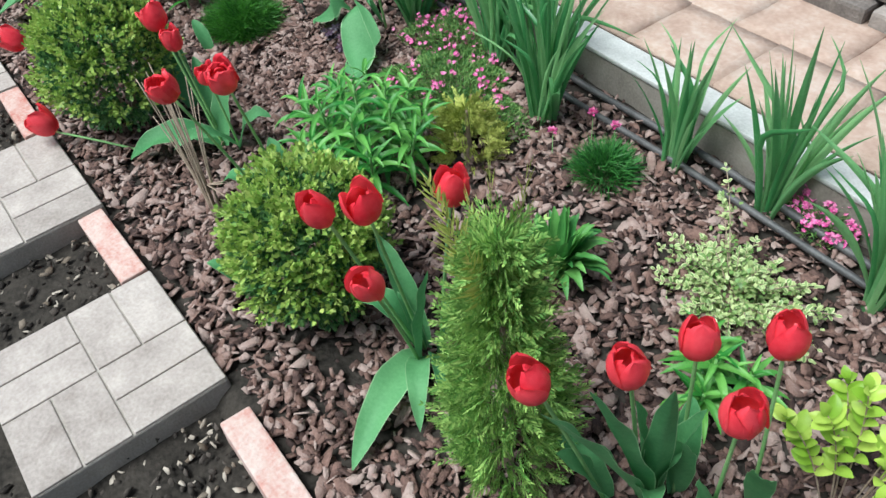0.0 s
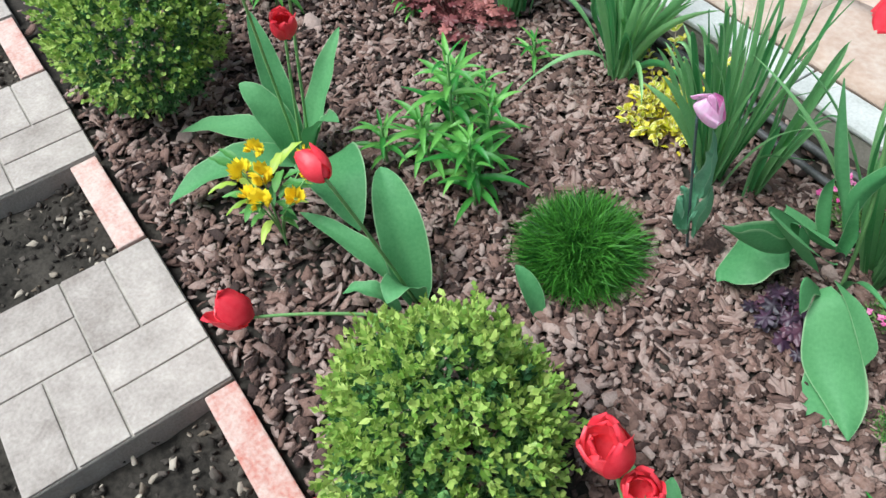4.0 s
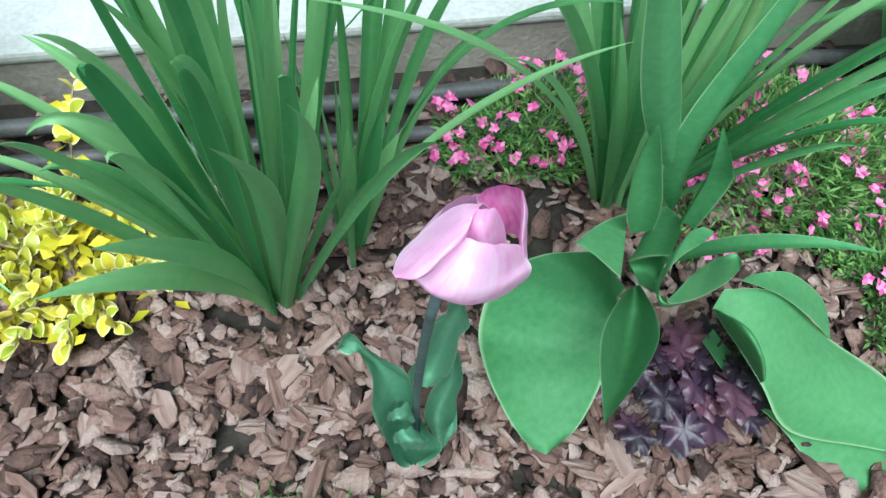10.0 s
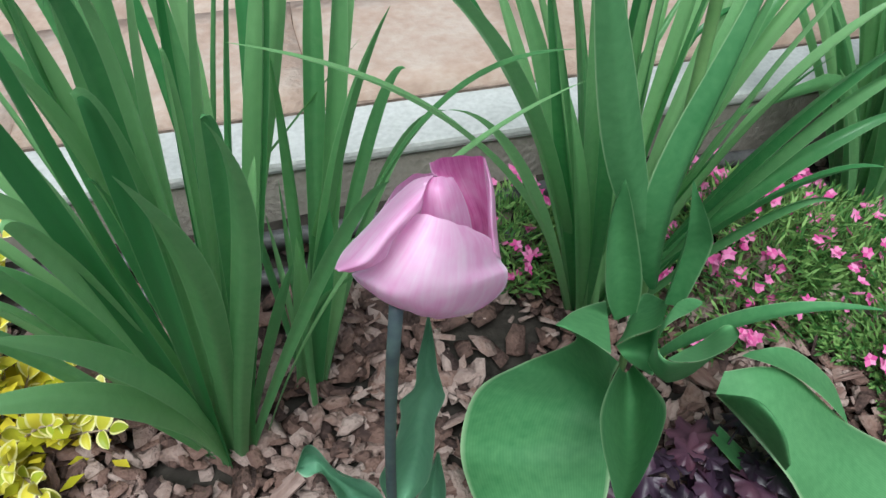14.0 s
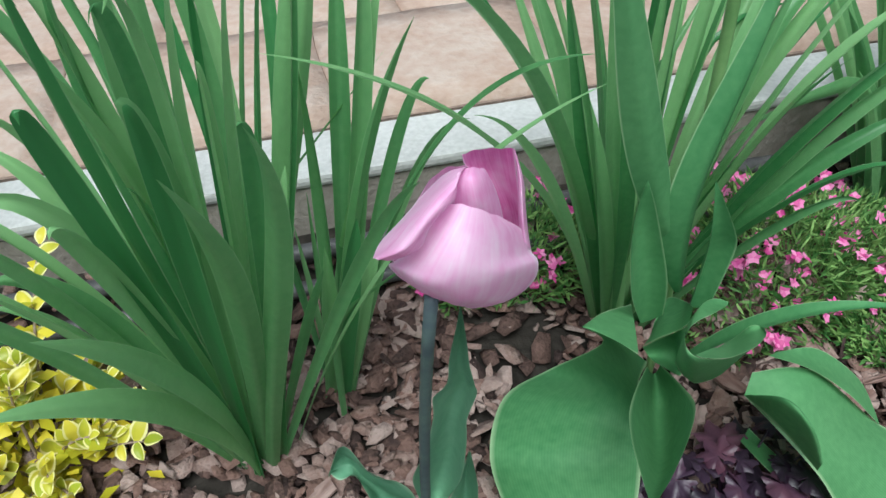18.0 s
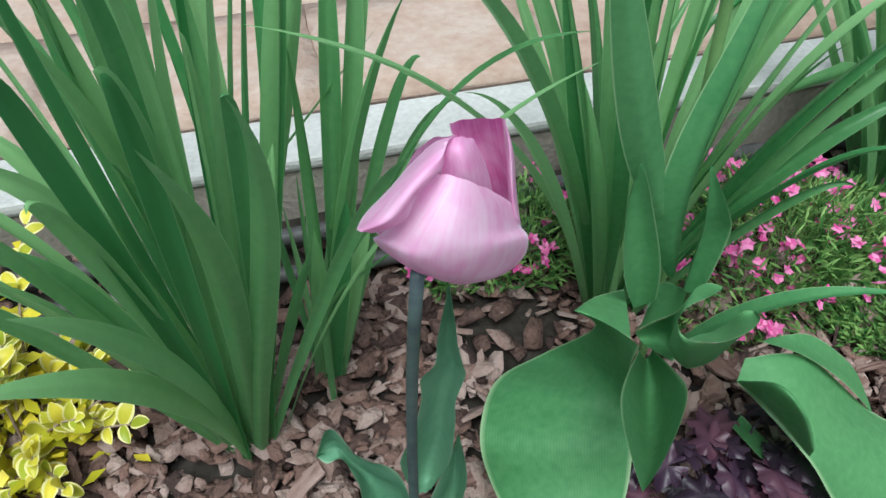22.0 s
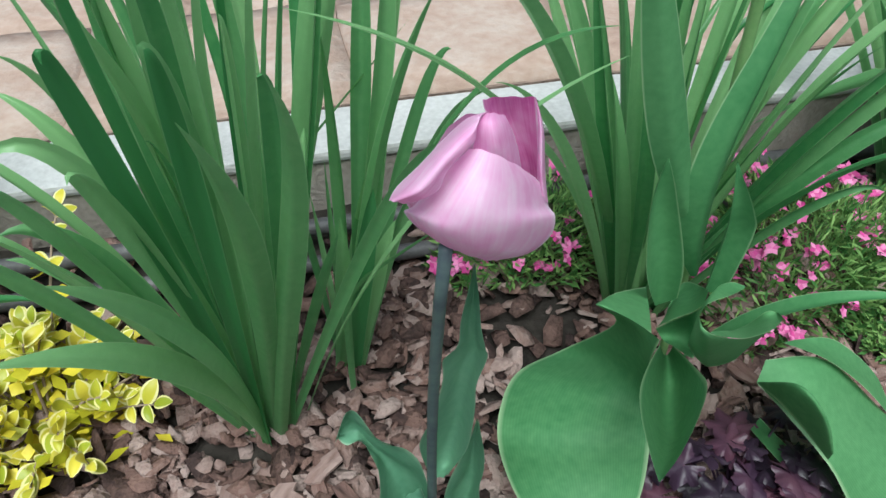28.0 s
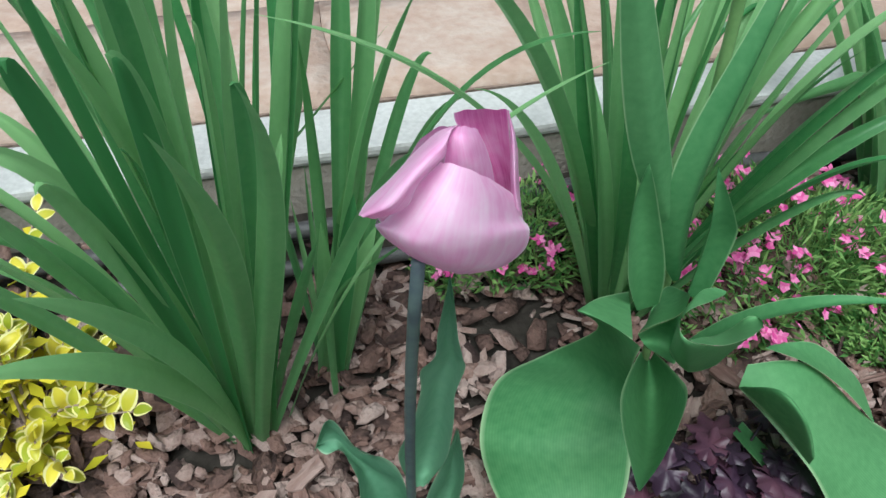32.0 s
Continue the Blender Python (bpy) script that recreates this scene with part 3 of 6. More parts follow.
# ---- foliage clouds ----
def leaf_cloud(places, normals, ups, length, width, seed, cup=0.25):
    """Many small pointed leaves, each of four triangles, at places, along ups, facing normals."""
    g = np.random.default_rng(seed)
    k = len(places)
    ups = ups / np.linalg.norm(ups, axis=1, keepdims=True)
    side = np.cross(normals, ups)
    side /= np.linalg.norm(side, axis=1, keepdims=True) + 1e-9
    face = np.cross(ups, side)
    L = (length * g.uniform(0.7, 1.25, k))[:, None]
    W = (width * g.uniform(0.75, 1.2, k))[:, None] / 2
    a = places
    b = places + ups * L * 0.5 + side * W + face * cup * W
    c = places + ups * L * 0.5 - side * W + face * cup * W
    m = places + ups * L * 0.52
    d = places + ups * L + face * cup * W * 0.5
    pts = np.stack([a, b, c, m, d], 1).reshape(-1, 3)
    tris = np.array([(0, 1, 3), (0, 3, 2), (1, 4, 3), (3, 4, 2)])[None] + (np.arange(k) * 5)[:, None, None]
    return pts, tris.reshape(-1, 3)


def lumpy(dirs, seed):
    return np.array([1 + 0.17 * noise.noise(V(d) * 2.6 + V((seed, 0, 0))) + 0.13 * noise.noise(V(d) * 6.5 + V((0, seed, 0))) for d in dirs])


def ball_dirs(g, k, low=-0.75):
    z = g.uniform(low, 1.0, k)
    a = g.uniform(0, 2 * np.pi, k)
    r = np.sqrt(1 - z * z)
    return np.stack([r * np.cos(a), r * np.sin(a), z], 1)


def build_boxwood(x, y, r, height, seed, label):
    ob = thing("boxwood", (x, y, 0), label, "shrub", "clipped boxwoods")
    g = np.random.default_rng(seed)
    rz = height / 2
    for i in range(4):
        a = 6.28 * i / 4 + 0.4
        stem_part(ob, [(x, y, -0.02), (x + 0.02 * math.cos(a), y + 0.02 * math.sin(a), 0.06), (x + 0.09 * math.cos(a), y + 0.09 * math.sin(a), rz * 1.1)], 0.008, 0.003, TWIG, "branch", 6)
    old, new_growth = [], []
    # sprigs: short shoots that point outwards, each with pairs of leaves
    for count, inner, store, length, width, low in ((1500, 0.84, old, 0.017, 0.0105, -0.92), (1250, 0.99, new_growth, 0.0185, 0.0105, -0.5)):
        d = ball_dirs(g, count, low)
        if store is new_growth:
            keep = g.uniform(0, 1, count) < np.clip(0.52 + 0.75 * d[:, 2] + 0.5 * np.array([noise.noise(V(q) * 3.0 + V((0, 0, seed))) for q in d]), 0.03, 1)
            d = d[keep]
        k = len(d)
        scale = lumpy(d, seed)[:, None] * g.uniform(inner - 0.1, inner + 0.06, (k, 1))
        root = d * scale * np.array([r, r, rz]) + np.array([0, 0, rz])
        axis = d + np.array([0, 0, 0.45]) + g.normal(0, 0.22, (k, 3))
        axis /= np.linalg.norm(axis, axis=1, keepdims=True)
        for j in range(7):
            spin = g.uniform(0, 2 * np.pi, k)
            any_side = np.cross(axis, g.normal(0, 1, (k, 3)))
            any_side /= np.linalg.norm(any_side, axis=1, keepdims=True)
            up = axis * (0.55 + 0.12 * j) + any_side * (1.0 - 0.1 * j)
            p = root + axis * (0.0052 * j) + any_side * 0.001
            p[:, 2] = np.maximum(p[:, 2], 0.012)
            store.append(leaf_cloud(p, axis + 0.3 * g.normal(0, 1, (k, 3)), up, length * (1 - 0.05 * j), width, seed + j))
    for name, store, m, text in (("foliage", old, BOX_OLD, "dark glossy green leaves"), ("new_growth", new_growth, BOX_NEW, "yellow-green young leaf tips")):
        pts, tris, at = [], [], 0
        for p, t in store:
            pts.append(p)
            tris.append(t + at)
            at += len(p)
        part(name, tri_mesh(name, np.concatenate(pts), np.concatenate(tris), m), ob, text, kind="stuff")


build_boxwood(-0.05, 0.275, 0.147, 0.36, 1, "clipped ball of boxwood with yellow-green tips, behind red tulips")
build_boxwood(-1.05, 0.22, 0.163, 0.40, 2, "dense round boxwood ball with fresh yellow-green shoots")
build_boxwood(-2.37, 0.22, 0.185, 0.40, 3, "rounded boxwood bush at the brick edging")


def spray_cloud(roots, axes, normals, length, seed, leaflets=9):
    """Flat fern-like sprays: a row of narrow leaflets on both sides of each axis."""
    g = np.random.default_rng(seed)
    pts, tris, at = [], [], 0
    side = np.cross(normals, axes)
    side /= np.linalg.norm(side, axis=1, keepdims=True) + 1e-9
    for j in range(leaflets):
        s = (j + 0.6) / leaflets
        for sign in (-1, 1):
            up = axes * 0.8 + side * sign * (0.75 - 0.4 * s) + g.normal(0, 0.12, axes.shape)
            root = roots + axes * length[:, None] * s
            p, t = leaf_cloud(root, normals, up, float(length.mean()) * 0.42 * (1.15 - 0.75 * s), 0.0042, seed + j, 0.5)
            pts.append(p)
            tris.append(t + at)
            at += len(p)
    return np.concatenate(pts), np.concatenate(tris)


def build_thuja(x, y, height, width, count, material, seed, label, wisps=0, lean=(0, 0)):
    ob = thing("thuja", (x, y, 0), label, "conifer", "dwarf conifers")
    g = np.random.default_rng(seed)
    top = (x + lean[0] * height, y + lean[1] * height, height)
    stem_part(ob, [(x, y, -0.02), (x, y, height * 0.5), (top[0], top[1], height * 0.96)], 0.011, 0.003, TWIG, "trunk", 7)
    h = g.uniform(0.03, 1.0, count) ** 0.9
    a = g.uniform(0, 2 * np.pi, count)
    r = width / 2 * (1.02 - h ** 1.5) * (0.62 + 0.38 * np.minimum(1, h * 5)) * g.uniform(0.3, 1.0, count) ** 0.6 * (1 + 0.22 * np.sin(3 * a + 9 * h + seed))
    root = np.stack([np.cos(a) * r + lean[0] * h * height, np.sin(a) * r + lean[1] * h * height, h * height], 1)
    axis = np.stack([np.cos(a) * 0.8, np.sin(a) * 0.8, g.uniform(0.25, 0.9, count)], 1) + g.normal(0, 0.15, (count, 3))
    axis /= np.linalg.norm(axis, axis=1, keepdims=True)
    flat = np.stack([-np.sin(a), np.cos(a), g.uniform(-0.5, 0.8, count)], 1) + g.normal(0, 0.3, (count, 3))
    pts, tris = spray_cloud(root, axis, flat, g.uniform(0.035, 0.075, count), seed)
    part("foliage", tri_mesh("foliage", pts, tris, material), ob, kind="stuff")
    if wisps:
        b = g.uniform(0, 6.28, wisps)
        root = np.stack([np.cos(b) * 0.03 + lean[0] * height, np.sin(b) * 0.03 + lean[1] * height, np.full(wisps, height * 0.84)], 1)
        axis = np.stack([np.cos(b) * 0.35, np.sin(b) * 0.35, np.ones(wisps)], 1)
        pts, tris = spray_cloud(root, axis, np.stack([-np.sin(b), np.cos(b), 0 * b], 1), g.uniform(0.1, 0.19, wisps), seed + 50, 12)
        part("leader", tri_mesh("leader", pts, tris, THUJA_Y), ob, "thin yellow-green leading shoots", kind="stuff")


build_thuja(0.53, 0.315, 0.56, 0.19, 1400, THUJA, 21, "slim bright green dwarf thuja among red tulips", 9, (-0.06, 0.04))
build_thuja(-0.21, 0.835, 0.16, 0.17, 200, THUJA_Y, 22, "low straggly golden conifer beside the lilies")


def build_tuft(name, x, y, r, h, count, material, seed, label, category, width=0.0022, wild=0.25):
    ob = thing(name, (x, y, 0), label, category)
    g = np.random.default_rng(seed)
    a = g.uniform(0, 2 * np.pi, count)
    q = np.sqrt(g.uniform(0, 1, count))
    root = np.stack([np.cos(a) * q * r * 0.8, np.sin(a) * q * r * 0.8, np.full(count, 0.004) + h * 0.62 * np.sqrt(np.maximum(0, 1 - q * q)) * g.uniform(0, 1, count)], 1)
    up = np.stack([np.cos(a) * q * 0.95, np.sin(a) * q * 0.95, np.sqrt(1.08 - 0.85 * q * q)], 1) + g.normal(0, wild, (count, 3))
    up[:, 2] = np.abs(up[:, 2])
    up /= np.linalg.norm(up, axis=1, keepdims=True)
    L = h * 0.45 * g.uniform(0.5, 1.25, count)
    side = np.cross(up, g.normal(0, 1, (count, 3)))
    side /= np.linalg.norm(side, axis=1, keepdims=True)
    w = width / 2 * side
    out = np.stack([np.cos(a), np.sin(a), -0.6 + 0 * a], 1) * (L * 0.12)[:, None]
    mid, tip = root + up * (L * 0.55)[:, None], root + up * L[:, None] + out
    pts = np.stack([root - w, root + w, mid - w * 0.9, mid + w * 0.9, tip], 1).reshape(-1, 3)
    tris = np.array([(0, 1, 3), (0, 3, 2), (2, 3, 4)])[None] + (np.arange(count) * 5)[:, None, None]
    part("turf", tri_mesh("turf", pts, tris.reshape(-1, 3), material), ob, kind="stuff")
    shapes = []
    for k in range(4):
        path = [V((h * 0.55 * s / 6, 0.002 * math.sin(s + k), 0.0 + h * 0.10 * math.sin(s / 2.4 + k * 0.4))) for s in range(7)]
        v, f, u = ribbon(path, width * 1.1, prof_strap, (0, 1, 0), 0.3, 0, 2, 2, 40)
        shapes.append(mesh_data("blade", v, f, material, u))
    for k in range(140):
        b, s = g.uniform(0, 6.28), math.sqrt(g.uniform(0, 1))
        p = (math.cos(b) * s * r * 0.8, math.sin(b) * s * r * 0.8, h * 0.5 * math.sqrt(1 - 0.9 * s * s))
        part("blade", shapes[k % 4], ob, place=pose(*p, 0, -g.uniform(20, 80), math.degrees(b) + g.normal(0, 40)))
    return ob


build_tuft("grass_tuft", -1.285, 0.725, 0.13, 0.135, 8200, GRASS, 31, "dense round tuft of fine bright green grass", "grass tuft", 0.002, 0.95)
build_tuft("thrift_tuft", 0.085, 1.035, 0.085, 0.10, 1500, CHIVE, 32, "small dark green thrift cushion with pink flowers", "cushion plant", 0.0024)
for fx, fy, fz in ((-0.04, 1.12, 0.09), (0.03, 1.13, 0.08), (-0.075, 1.01, 0.07)):
    ob = thing("thrift_flower", (fx, fy, 0), "single pink thrift flower on a thin stem", "flower", "thrift flowers")
    stem_part(ob, [(fx + 0.03, fy - 0.03, 0), (fx, fy, fz * 0.6), (fx, fy, fz)], 0.001, 0.001, STEM, "stem", 5)
    d = ball_dirs(np.random.default_rng(int(1000 * abs(fx)) + 5), 40, -0.2)
    p, t = leaf_cloud(np.tile([[0, 0, fz]], (40, 1)) + d * 0.003, d[:, [1, 2, 0]], d, 0.012, 0.008, 3)
    part("petals", tri_mesh("petals", p, t, PINK), ob, kind="stuff")


# ---- strap-leaved clumps along the kerb ----
def build_clump(x, y, count, length, spread, seed, label, width=0.021, left=-46, right=46, back=4, low=4, toward=12):
    """A clump of long strap leaves that fan out along the kerb; most stand or arch, a few lie low, some are bent over."""
    ob = thing("strap_leaf_clump", (x, y, 0), label, "bulb leaves", "strap leaf clumps")
    g = random.Random(seed)
    for i in range(count + low):
        lying = i >= count
        if lying:
            phi, psi = g.choice((left * 1.25, right * 1.25)) + g.gauss(0, 10), g.gauss(-14, 8)
        else:
            t = 2 * (i + g.random()) / count - 1
            phi = (left + right) / 2 + (right - left) / 2 * math.copysign(abs(t) ** 1.25, t)
            psi = g.gauss(back, toward)
        L = length * (g.uniform(0.55, 0.8) if lying else g.uniform(0.68, 1.12))
        bow = g.uniform(0.6, 1.0) if not lying else g.uniform(0.55, 0.8)
        kink = g.uniform(0.45, 0.75) if g.random() < 0.1 else 2.0
        fall = g.choice((-1, 1)) * g.uniform(35, 70)
        p = V((math.sin(radians(phi)) * 0.03, g.gauss(0, 0.018), -0.01))
        path, n = [p.copy()], 12
        for k in range(1, n + 1):
            s = k / n
            a = radians(phi * (0.30 + 1.12 * bow * s ** 1.4) + (fall * min(1, (s - kink) * 5) if s > kink else 0))
            b = radians(psi * (0.4 + 0.9 * s))
            p = p + V((math.sin(a) * math.cos(b), math.sin(b), math.cos(a) * math.cos(b))) * (L / n)
            p.z = max(p.z, 0.022)
            path.append(p.copy())
        side = V((math.cos(radians(phi)), 0, -math.sin(radians(phi))))
        axis = (path[-1] - path[0]).normalized()
        side = Matrix.Rotation(radians(g.gauss(0, 38)), 3, axis) @ side
        verts, faces, uvs = ribbon(path, width * g.uniform(0.6, 1.2), prof_strap, side, g.uniform(0.3, 0.8), 0, 2, 4, g.gauss(0, 55), 0, 1.0)
        part("leaf", mesh_data("leaf", verts, faces, IRIS, uvs), ob)
    return ob


SIDE_TEXT = "clump of blue-green strap leaves beside the kerb"
build_clump(0.755, 1.15, 46, 0.50, 17, 41, SIDE_TEXT + ", near pink phlox", 0.020, -32, 36, 2, 2, 9)
build_clump(0.44, 1.22, 24, 0.46, 17, 42, SIDE_TEXT, 0.020, -30, 36, 2, 2, 9)
build_clump(0.18, 1.19, 22, 0.40, 17, 43, SIDE_TEXT, 0.019, -28, 32, 2, 2, 9)
build_clump(-0.19, 1.09, 40, 0.48, 19, 44, "large clump of blue-green strap leaves behind the thrift", 0.021, -32, 38, 3, 4, 10)
build_clump(-0.50, 1.19, 54, 0.48, 17, 45, SIDE_TEXT + ", crowded", 0.019, -40, 40)
build_clump(-0.34, 1.24, 44, 0.46, 19, 145, SIDE_TEXT + ", crowded", 0.019, -40, 40)
golden_clump = build_clump(-1.67, 1.20, 46, 0.46, 19, 48, SIDE_TEXT + ", near a golden shrub", 0.019)
for points, width in ((((-1.66, 1.17, -0.01), (-1.645, 1.13, 0.16), (-1.70, 1.03, 0.16), (-1.765, 0.93, 0.02)), 0.021), (((-1.66, 1.18, -0.01), (-1.64, 1.15, 0.24), (-1.55, 1.10, 0.24), (-1.525, 1.075, 0.12)), 0.02)):
    path = bezier(*(V(p) - golden_clump.location for p in points), 16)
    verts, faces, uvs = ribbon(path, width, prof_strap, (1, -0.4, 0), 0.4, 0, 2, 4, 15, 0, 1.0)
    part("leaf", mesh_data("leaf", verts, faces, IRIS, uvs), golden_clump)
build_clump(-2.05, 1.15, 40, 0.46, 15, 49, SIDE_TEXT + ", behind coral leaves", 0.0185, -32, 32)
build_clump(-2.45, 1.27, 34, 0.44, 15, 50, SIDE_TEXT, 0.018)
build_clump(-2.85, 1.30, 30, 0.44, 15, 51, SIDE_TEXT, 0.018)


# ---- tulips ----
def petal_mesh(name, R, H, material, span=50, flare=0.0, tip=0.75, n=12, m=8, ripple=0.0, seed=0, close=0.4):
    """One cupped petal that rises from the origin: radius R, height H."""
    g = random.Random(seed)
    ph = g.uniform(0, 6)
    verts, uvs, faces = [], [], []
    for i in range(n + 1):
        v = i / n
        r = R * max(0.02, math.sin(math.pi * min(1.0, 0.04 + (0.5 + 0.5 * close) * v) ** 0.72)) ** 0.8 + flare * R * v ** 2.4
        w = math.sqrt(max(0.0, 1 - (max(0.0, v - 0.5) / 0.5) ** (2 / tip))) * min(1.0, 0.3 + 1.9 * v)
        for c in range(m + 1):
            u = 2 * c / m - 1
            a = radians(span) * u * w
            rr = r * (1 + 0.04 * u * u) + ripple * math.sin(5 * u + ph + 4 * v) * v * abs(u)
            rr += 0.035 * R * math.cos(u * 3.14) * v
            verts.append((math.cos(a) * rr, math.sin(a) * rr, H * v - 0.10 * H * v * u * u * (1 - v)))
            uvs.append((c / m, v))
    for i in range(n):
        for c in range(m):
            a = i * (m + 1) + c
            faces.append((a, a + 1, a + m + 2, a + m + 1))
    return mesh_data(name, verts, faces, material, uvs)


RED_PETALS = {}
for shape, (flare, close, H) in {"closed": (0.03, 0.5, 0.080), "double": (0.20, 0.36, 0.070)}.items():
    RED_PETALS[shape] = [petal_mesh("petal", 0.0285 - 0.002 * (k % 2), H * (1 - 0.05 * k), RED, 64, flare, 0.95, 14, 10, 0.003 + (0.0025 if shape == "double" else 0), k, close) for k in range(3)]


def build_tulip(x, y, bloom, label, shape="closed", leaves=(), size=1.0, tilt=None, stem_bend=0.35, material=TULIP_LEAF):
    """A red tulip rooted at x, y, with its flower at bloom; leaves are (tip, width, arch)."""
    ob = thing("red_tulip", (x, y, 0), label, "tulip", "red tulips")
    root, top = V((x, y, -0.01)), V(bloom)
    low = top - V((0, 0, 0.036 * size))
    bend = root.lerp(low, 0.5) + V((0, 0, stem_bend * 0.12))
    axis = (low - bend).normalized()
    if tilt:
        axis = V(tilt).normalized()
    foot = top - axis * 0.038 * size
    stem_part(ob, [root, bend, foot + axis * 0.002], 0.0038, 0.003, STEM)
    turn = axis.to_track_quat("Z", "Y").to_matrix().to_4x4()
    head = Matrix.Translation(foot - ob.location) @ turn @ Matrix.Scale(size, 4)
    g = random.Random(int(1000 * (x + 5)) + int(1000 * y))
    spin = g.uniform(0, 360)
    rings = 2 if shape != "double" else 4
    for k in range(3 * rings):
        ring = k // 3
        m = head @ pose(0, 0, 0.001 * ring, 0, 0, spin + 120 * (k % 3) + 60 * ring) @ Matrix.Scale(1 - 0.11 * ring, 4)
        m = m @ pose(0, 0, 0, 0, g.uniform(-6, 7), 0) @ Matrix.Scale(g.uniform(0.92, 1.06), 4)
        part("petal", RED_PETALS[shape][g.randrange(3)], ob, place=m)
    for tipp, width, arch in leaves:
        leaf_part(ob, (x, y, 0.005), tipp, width, material, arch, fold=g.uniform(0.2, 0.5), wave=0.004, twist=g.uniform(-25, 25))
    return ob


RT = "red tulip with broad grey-green leaves growing in bark mulch"
build_tulip(0.225, 0.35, (0.218, 0.206, 0.516), RT, leaves=(((0.35, 0.085, 0.012), 0.075, 0.06), ((0.12, 0.28, 0.14), 0.06, 0.09)))
build_tulip(0.235, 0.335, (0.337, 0.205, 0.437), RT, leaves=(((0.37, 0.23, 0.015), 0.05, 0.07), ((0.27, 0.36, 0.30), 0.055, 0.03)))
build_tulip(0.22, 0.36, (0.273, 0.258, 0.531), RT, leaves=(((0.09, 0.36, 0.26), 0.05, 0.05),))
build_tulip(0.25, 0.37, (0.32, 0.395, 0.514), RT, leaves=(((0.44, 0.27, 0.03), 0.055, 0.08), ((0.29, 0.46, 0.27), 0.05, 0.04)))
RT2 = "red tulip in a group at the front of the bed"
build_tulip(0.70, 0.40, (0.644, 0.257, 0.47), RT2, leaves=(((0.66, 0.30, 0.25), 0.06, 0.03), ((0.60, 0.36, 0.15), 0.05, 0.05)))
build_tulip(0.73, 0.45, (0.724, 0.352, 0.50), RT2, leaves=(((0.70, 0.42, 0.32), 0.06, 0.03), ((0.80, 0.36, 0.20), 0.055, 0.05)))
build_tulip(0.76, 0.50, (0.747, 0.466, 0.48), RT2, leaves=(((0.78, 0.44, 0.28), 0.05, 0.03), ((0.72, 0.55, 0.22), 0.05, 0.05)))
build_tulip(0.86, 0.58, (0.812, 0.571, 0.46), RT2, leaves=(((0.88, 0.50, 0.24), 0.05, 0.04),))
build_tulip(0.84, 0.48, (0.852, 0.42, 0.47), RT2, leaves=(((0.84, 0.40, 0.30), 0.055, 0.03), ((0.92, 0.44, 0.2), 0.05, 0.05)))
front = bpy.data.objects["red_tulip.004"]
for tip, width in (((0.720, 0.288, 0.503), 0.060), ((0.700, 0.226, 0.492), 0.055), ((0.740, 0.463, 0.258), 0.030), ((0.780, 0.379, 0.481), 0.050), ((0.780, 0.482, 0.327), 0.055)):
    leaf_part(front, (0.74, 0.45, 0.0), tip, width, TULIP_LEAF, 0.02, fold=0.5, wave=0.005, n=18, cols=8, twist=20)
RT3 = "red tulip with a ragged open flower beside dry twigs"
build_tulip(-0.72, 0.36, (-0.837, 0.33, 0.383), RT3, "double", (((-0.84, 0.13, 0.02), 0.085, 0.07), ((-0.80, 0.46, 0.16), 0.06, 0.05)), 1.08)
build_tulip(-0.74, 0.37, (-0.775, 0.338, 0.34), RT3, "double", (((-0.86, 0.40, 0.22), 0.06, 0.04),), 0.95)
build_tulip(-0.68, 0.39, (-0.693, 0.369, 0.258), RT3, "double", (((-0.62, 0.48, 0.10), 0.07, 0.06), ((-0.68, 0.22, 0.10), 0.05, 0.06)), 0.8)
RT4 = "red tulip leaning over the bark beside the lilies"
build_tulip(-0.34, 0.34, (-0.326, 0.173, 0.49), RT4, "double", (((-0.46, 0.245, 0.10), 0.06, 0.09), ((-0.235, 0.14, 0.03), 0.07, 0.08)))
build_tulip(-0.31, 0.37, (-0.238, 0.269, 0.51), RT4, "double", (((-0.30, 0.43, 0.21), 0.065, 0.03), ((-0.40, 0.38, 0.21), 0.065, 0.04), ((-0.22, 0.31, 0.06), 0.06, 0.06)))
RT5 = "red tulip fallen over towards the paved slabs"
build_tulip(-0.86, 0.20, (-1.073, -0.012, 0.102), RT5, "double", (), 1.2, (-0.45, -0.35, 0.7), 0.1)
build_tulip(-1.40, 0.34, (-1.51, 0.055, 0.15), RT5, "double", (((-1.48, 0.26, 0.05), 0.04, 0.05),), 1.15, (-0.4, -0.5, 0.6), 0.25)
RT6 = "tall red tulip with broad wavy leaves beside yellow flowers"
build_tulip(-1.93, 0.40, (-1.818, 0.337, 0.647), RT6, "closed", (((-2.15, 0.19, 0.05), 0.085, 0.06), ((-2.10, 0.43, 0.32), 0.065, 0.03)), 1.18)
build_tulip(-1.92, 0.42, (-1.817, 0.441, 0.57), RT6, "closed", (((-1.97, 0.585, 0.27), 0.06, 0.03), ((-1.79, 0.46, 0.18), 0.07, 0.05)), 1.12)
build_tulip(-1.90, 0.39, (-1.813, 0.405, 0.447), RT6, "double", (((-1.95, 0.075, 0.04), 0.11, 0.06), ((-2.03, 0.34, 0.20), 0.08, 0.05)), 0.9)
build_tulip(-1.40, 0.385, (-1.415, 0.252, 0.477), "red tulip leaning over with long grey-green leaves", "closed",
            (((-1.58, 0.44, 0.22), 0.10, 0.06), ((-1.63, 0.27, 0.16), 0.05, 0.04), ((-1.36, 0.30, 0.12), 0.08, 0.06)), 0.85, (-0.75, -0.15, 0.4))
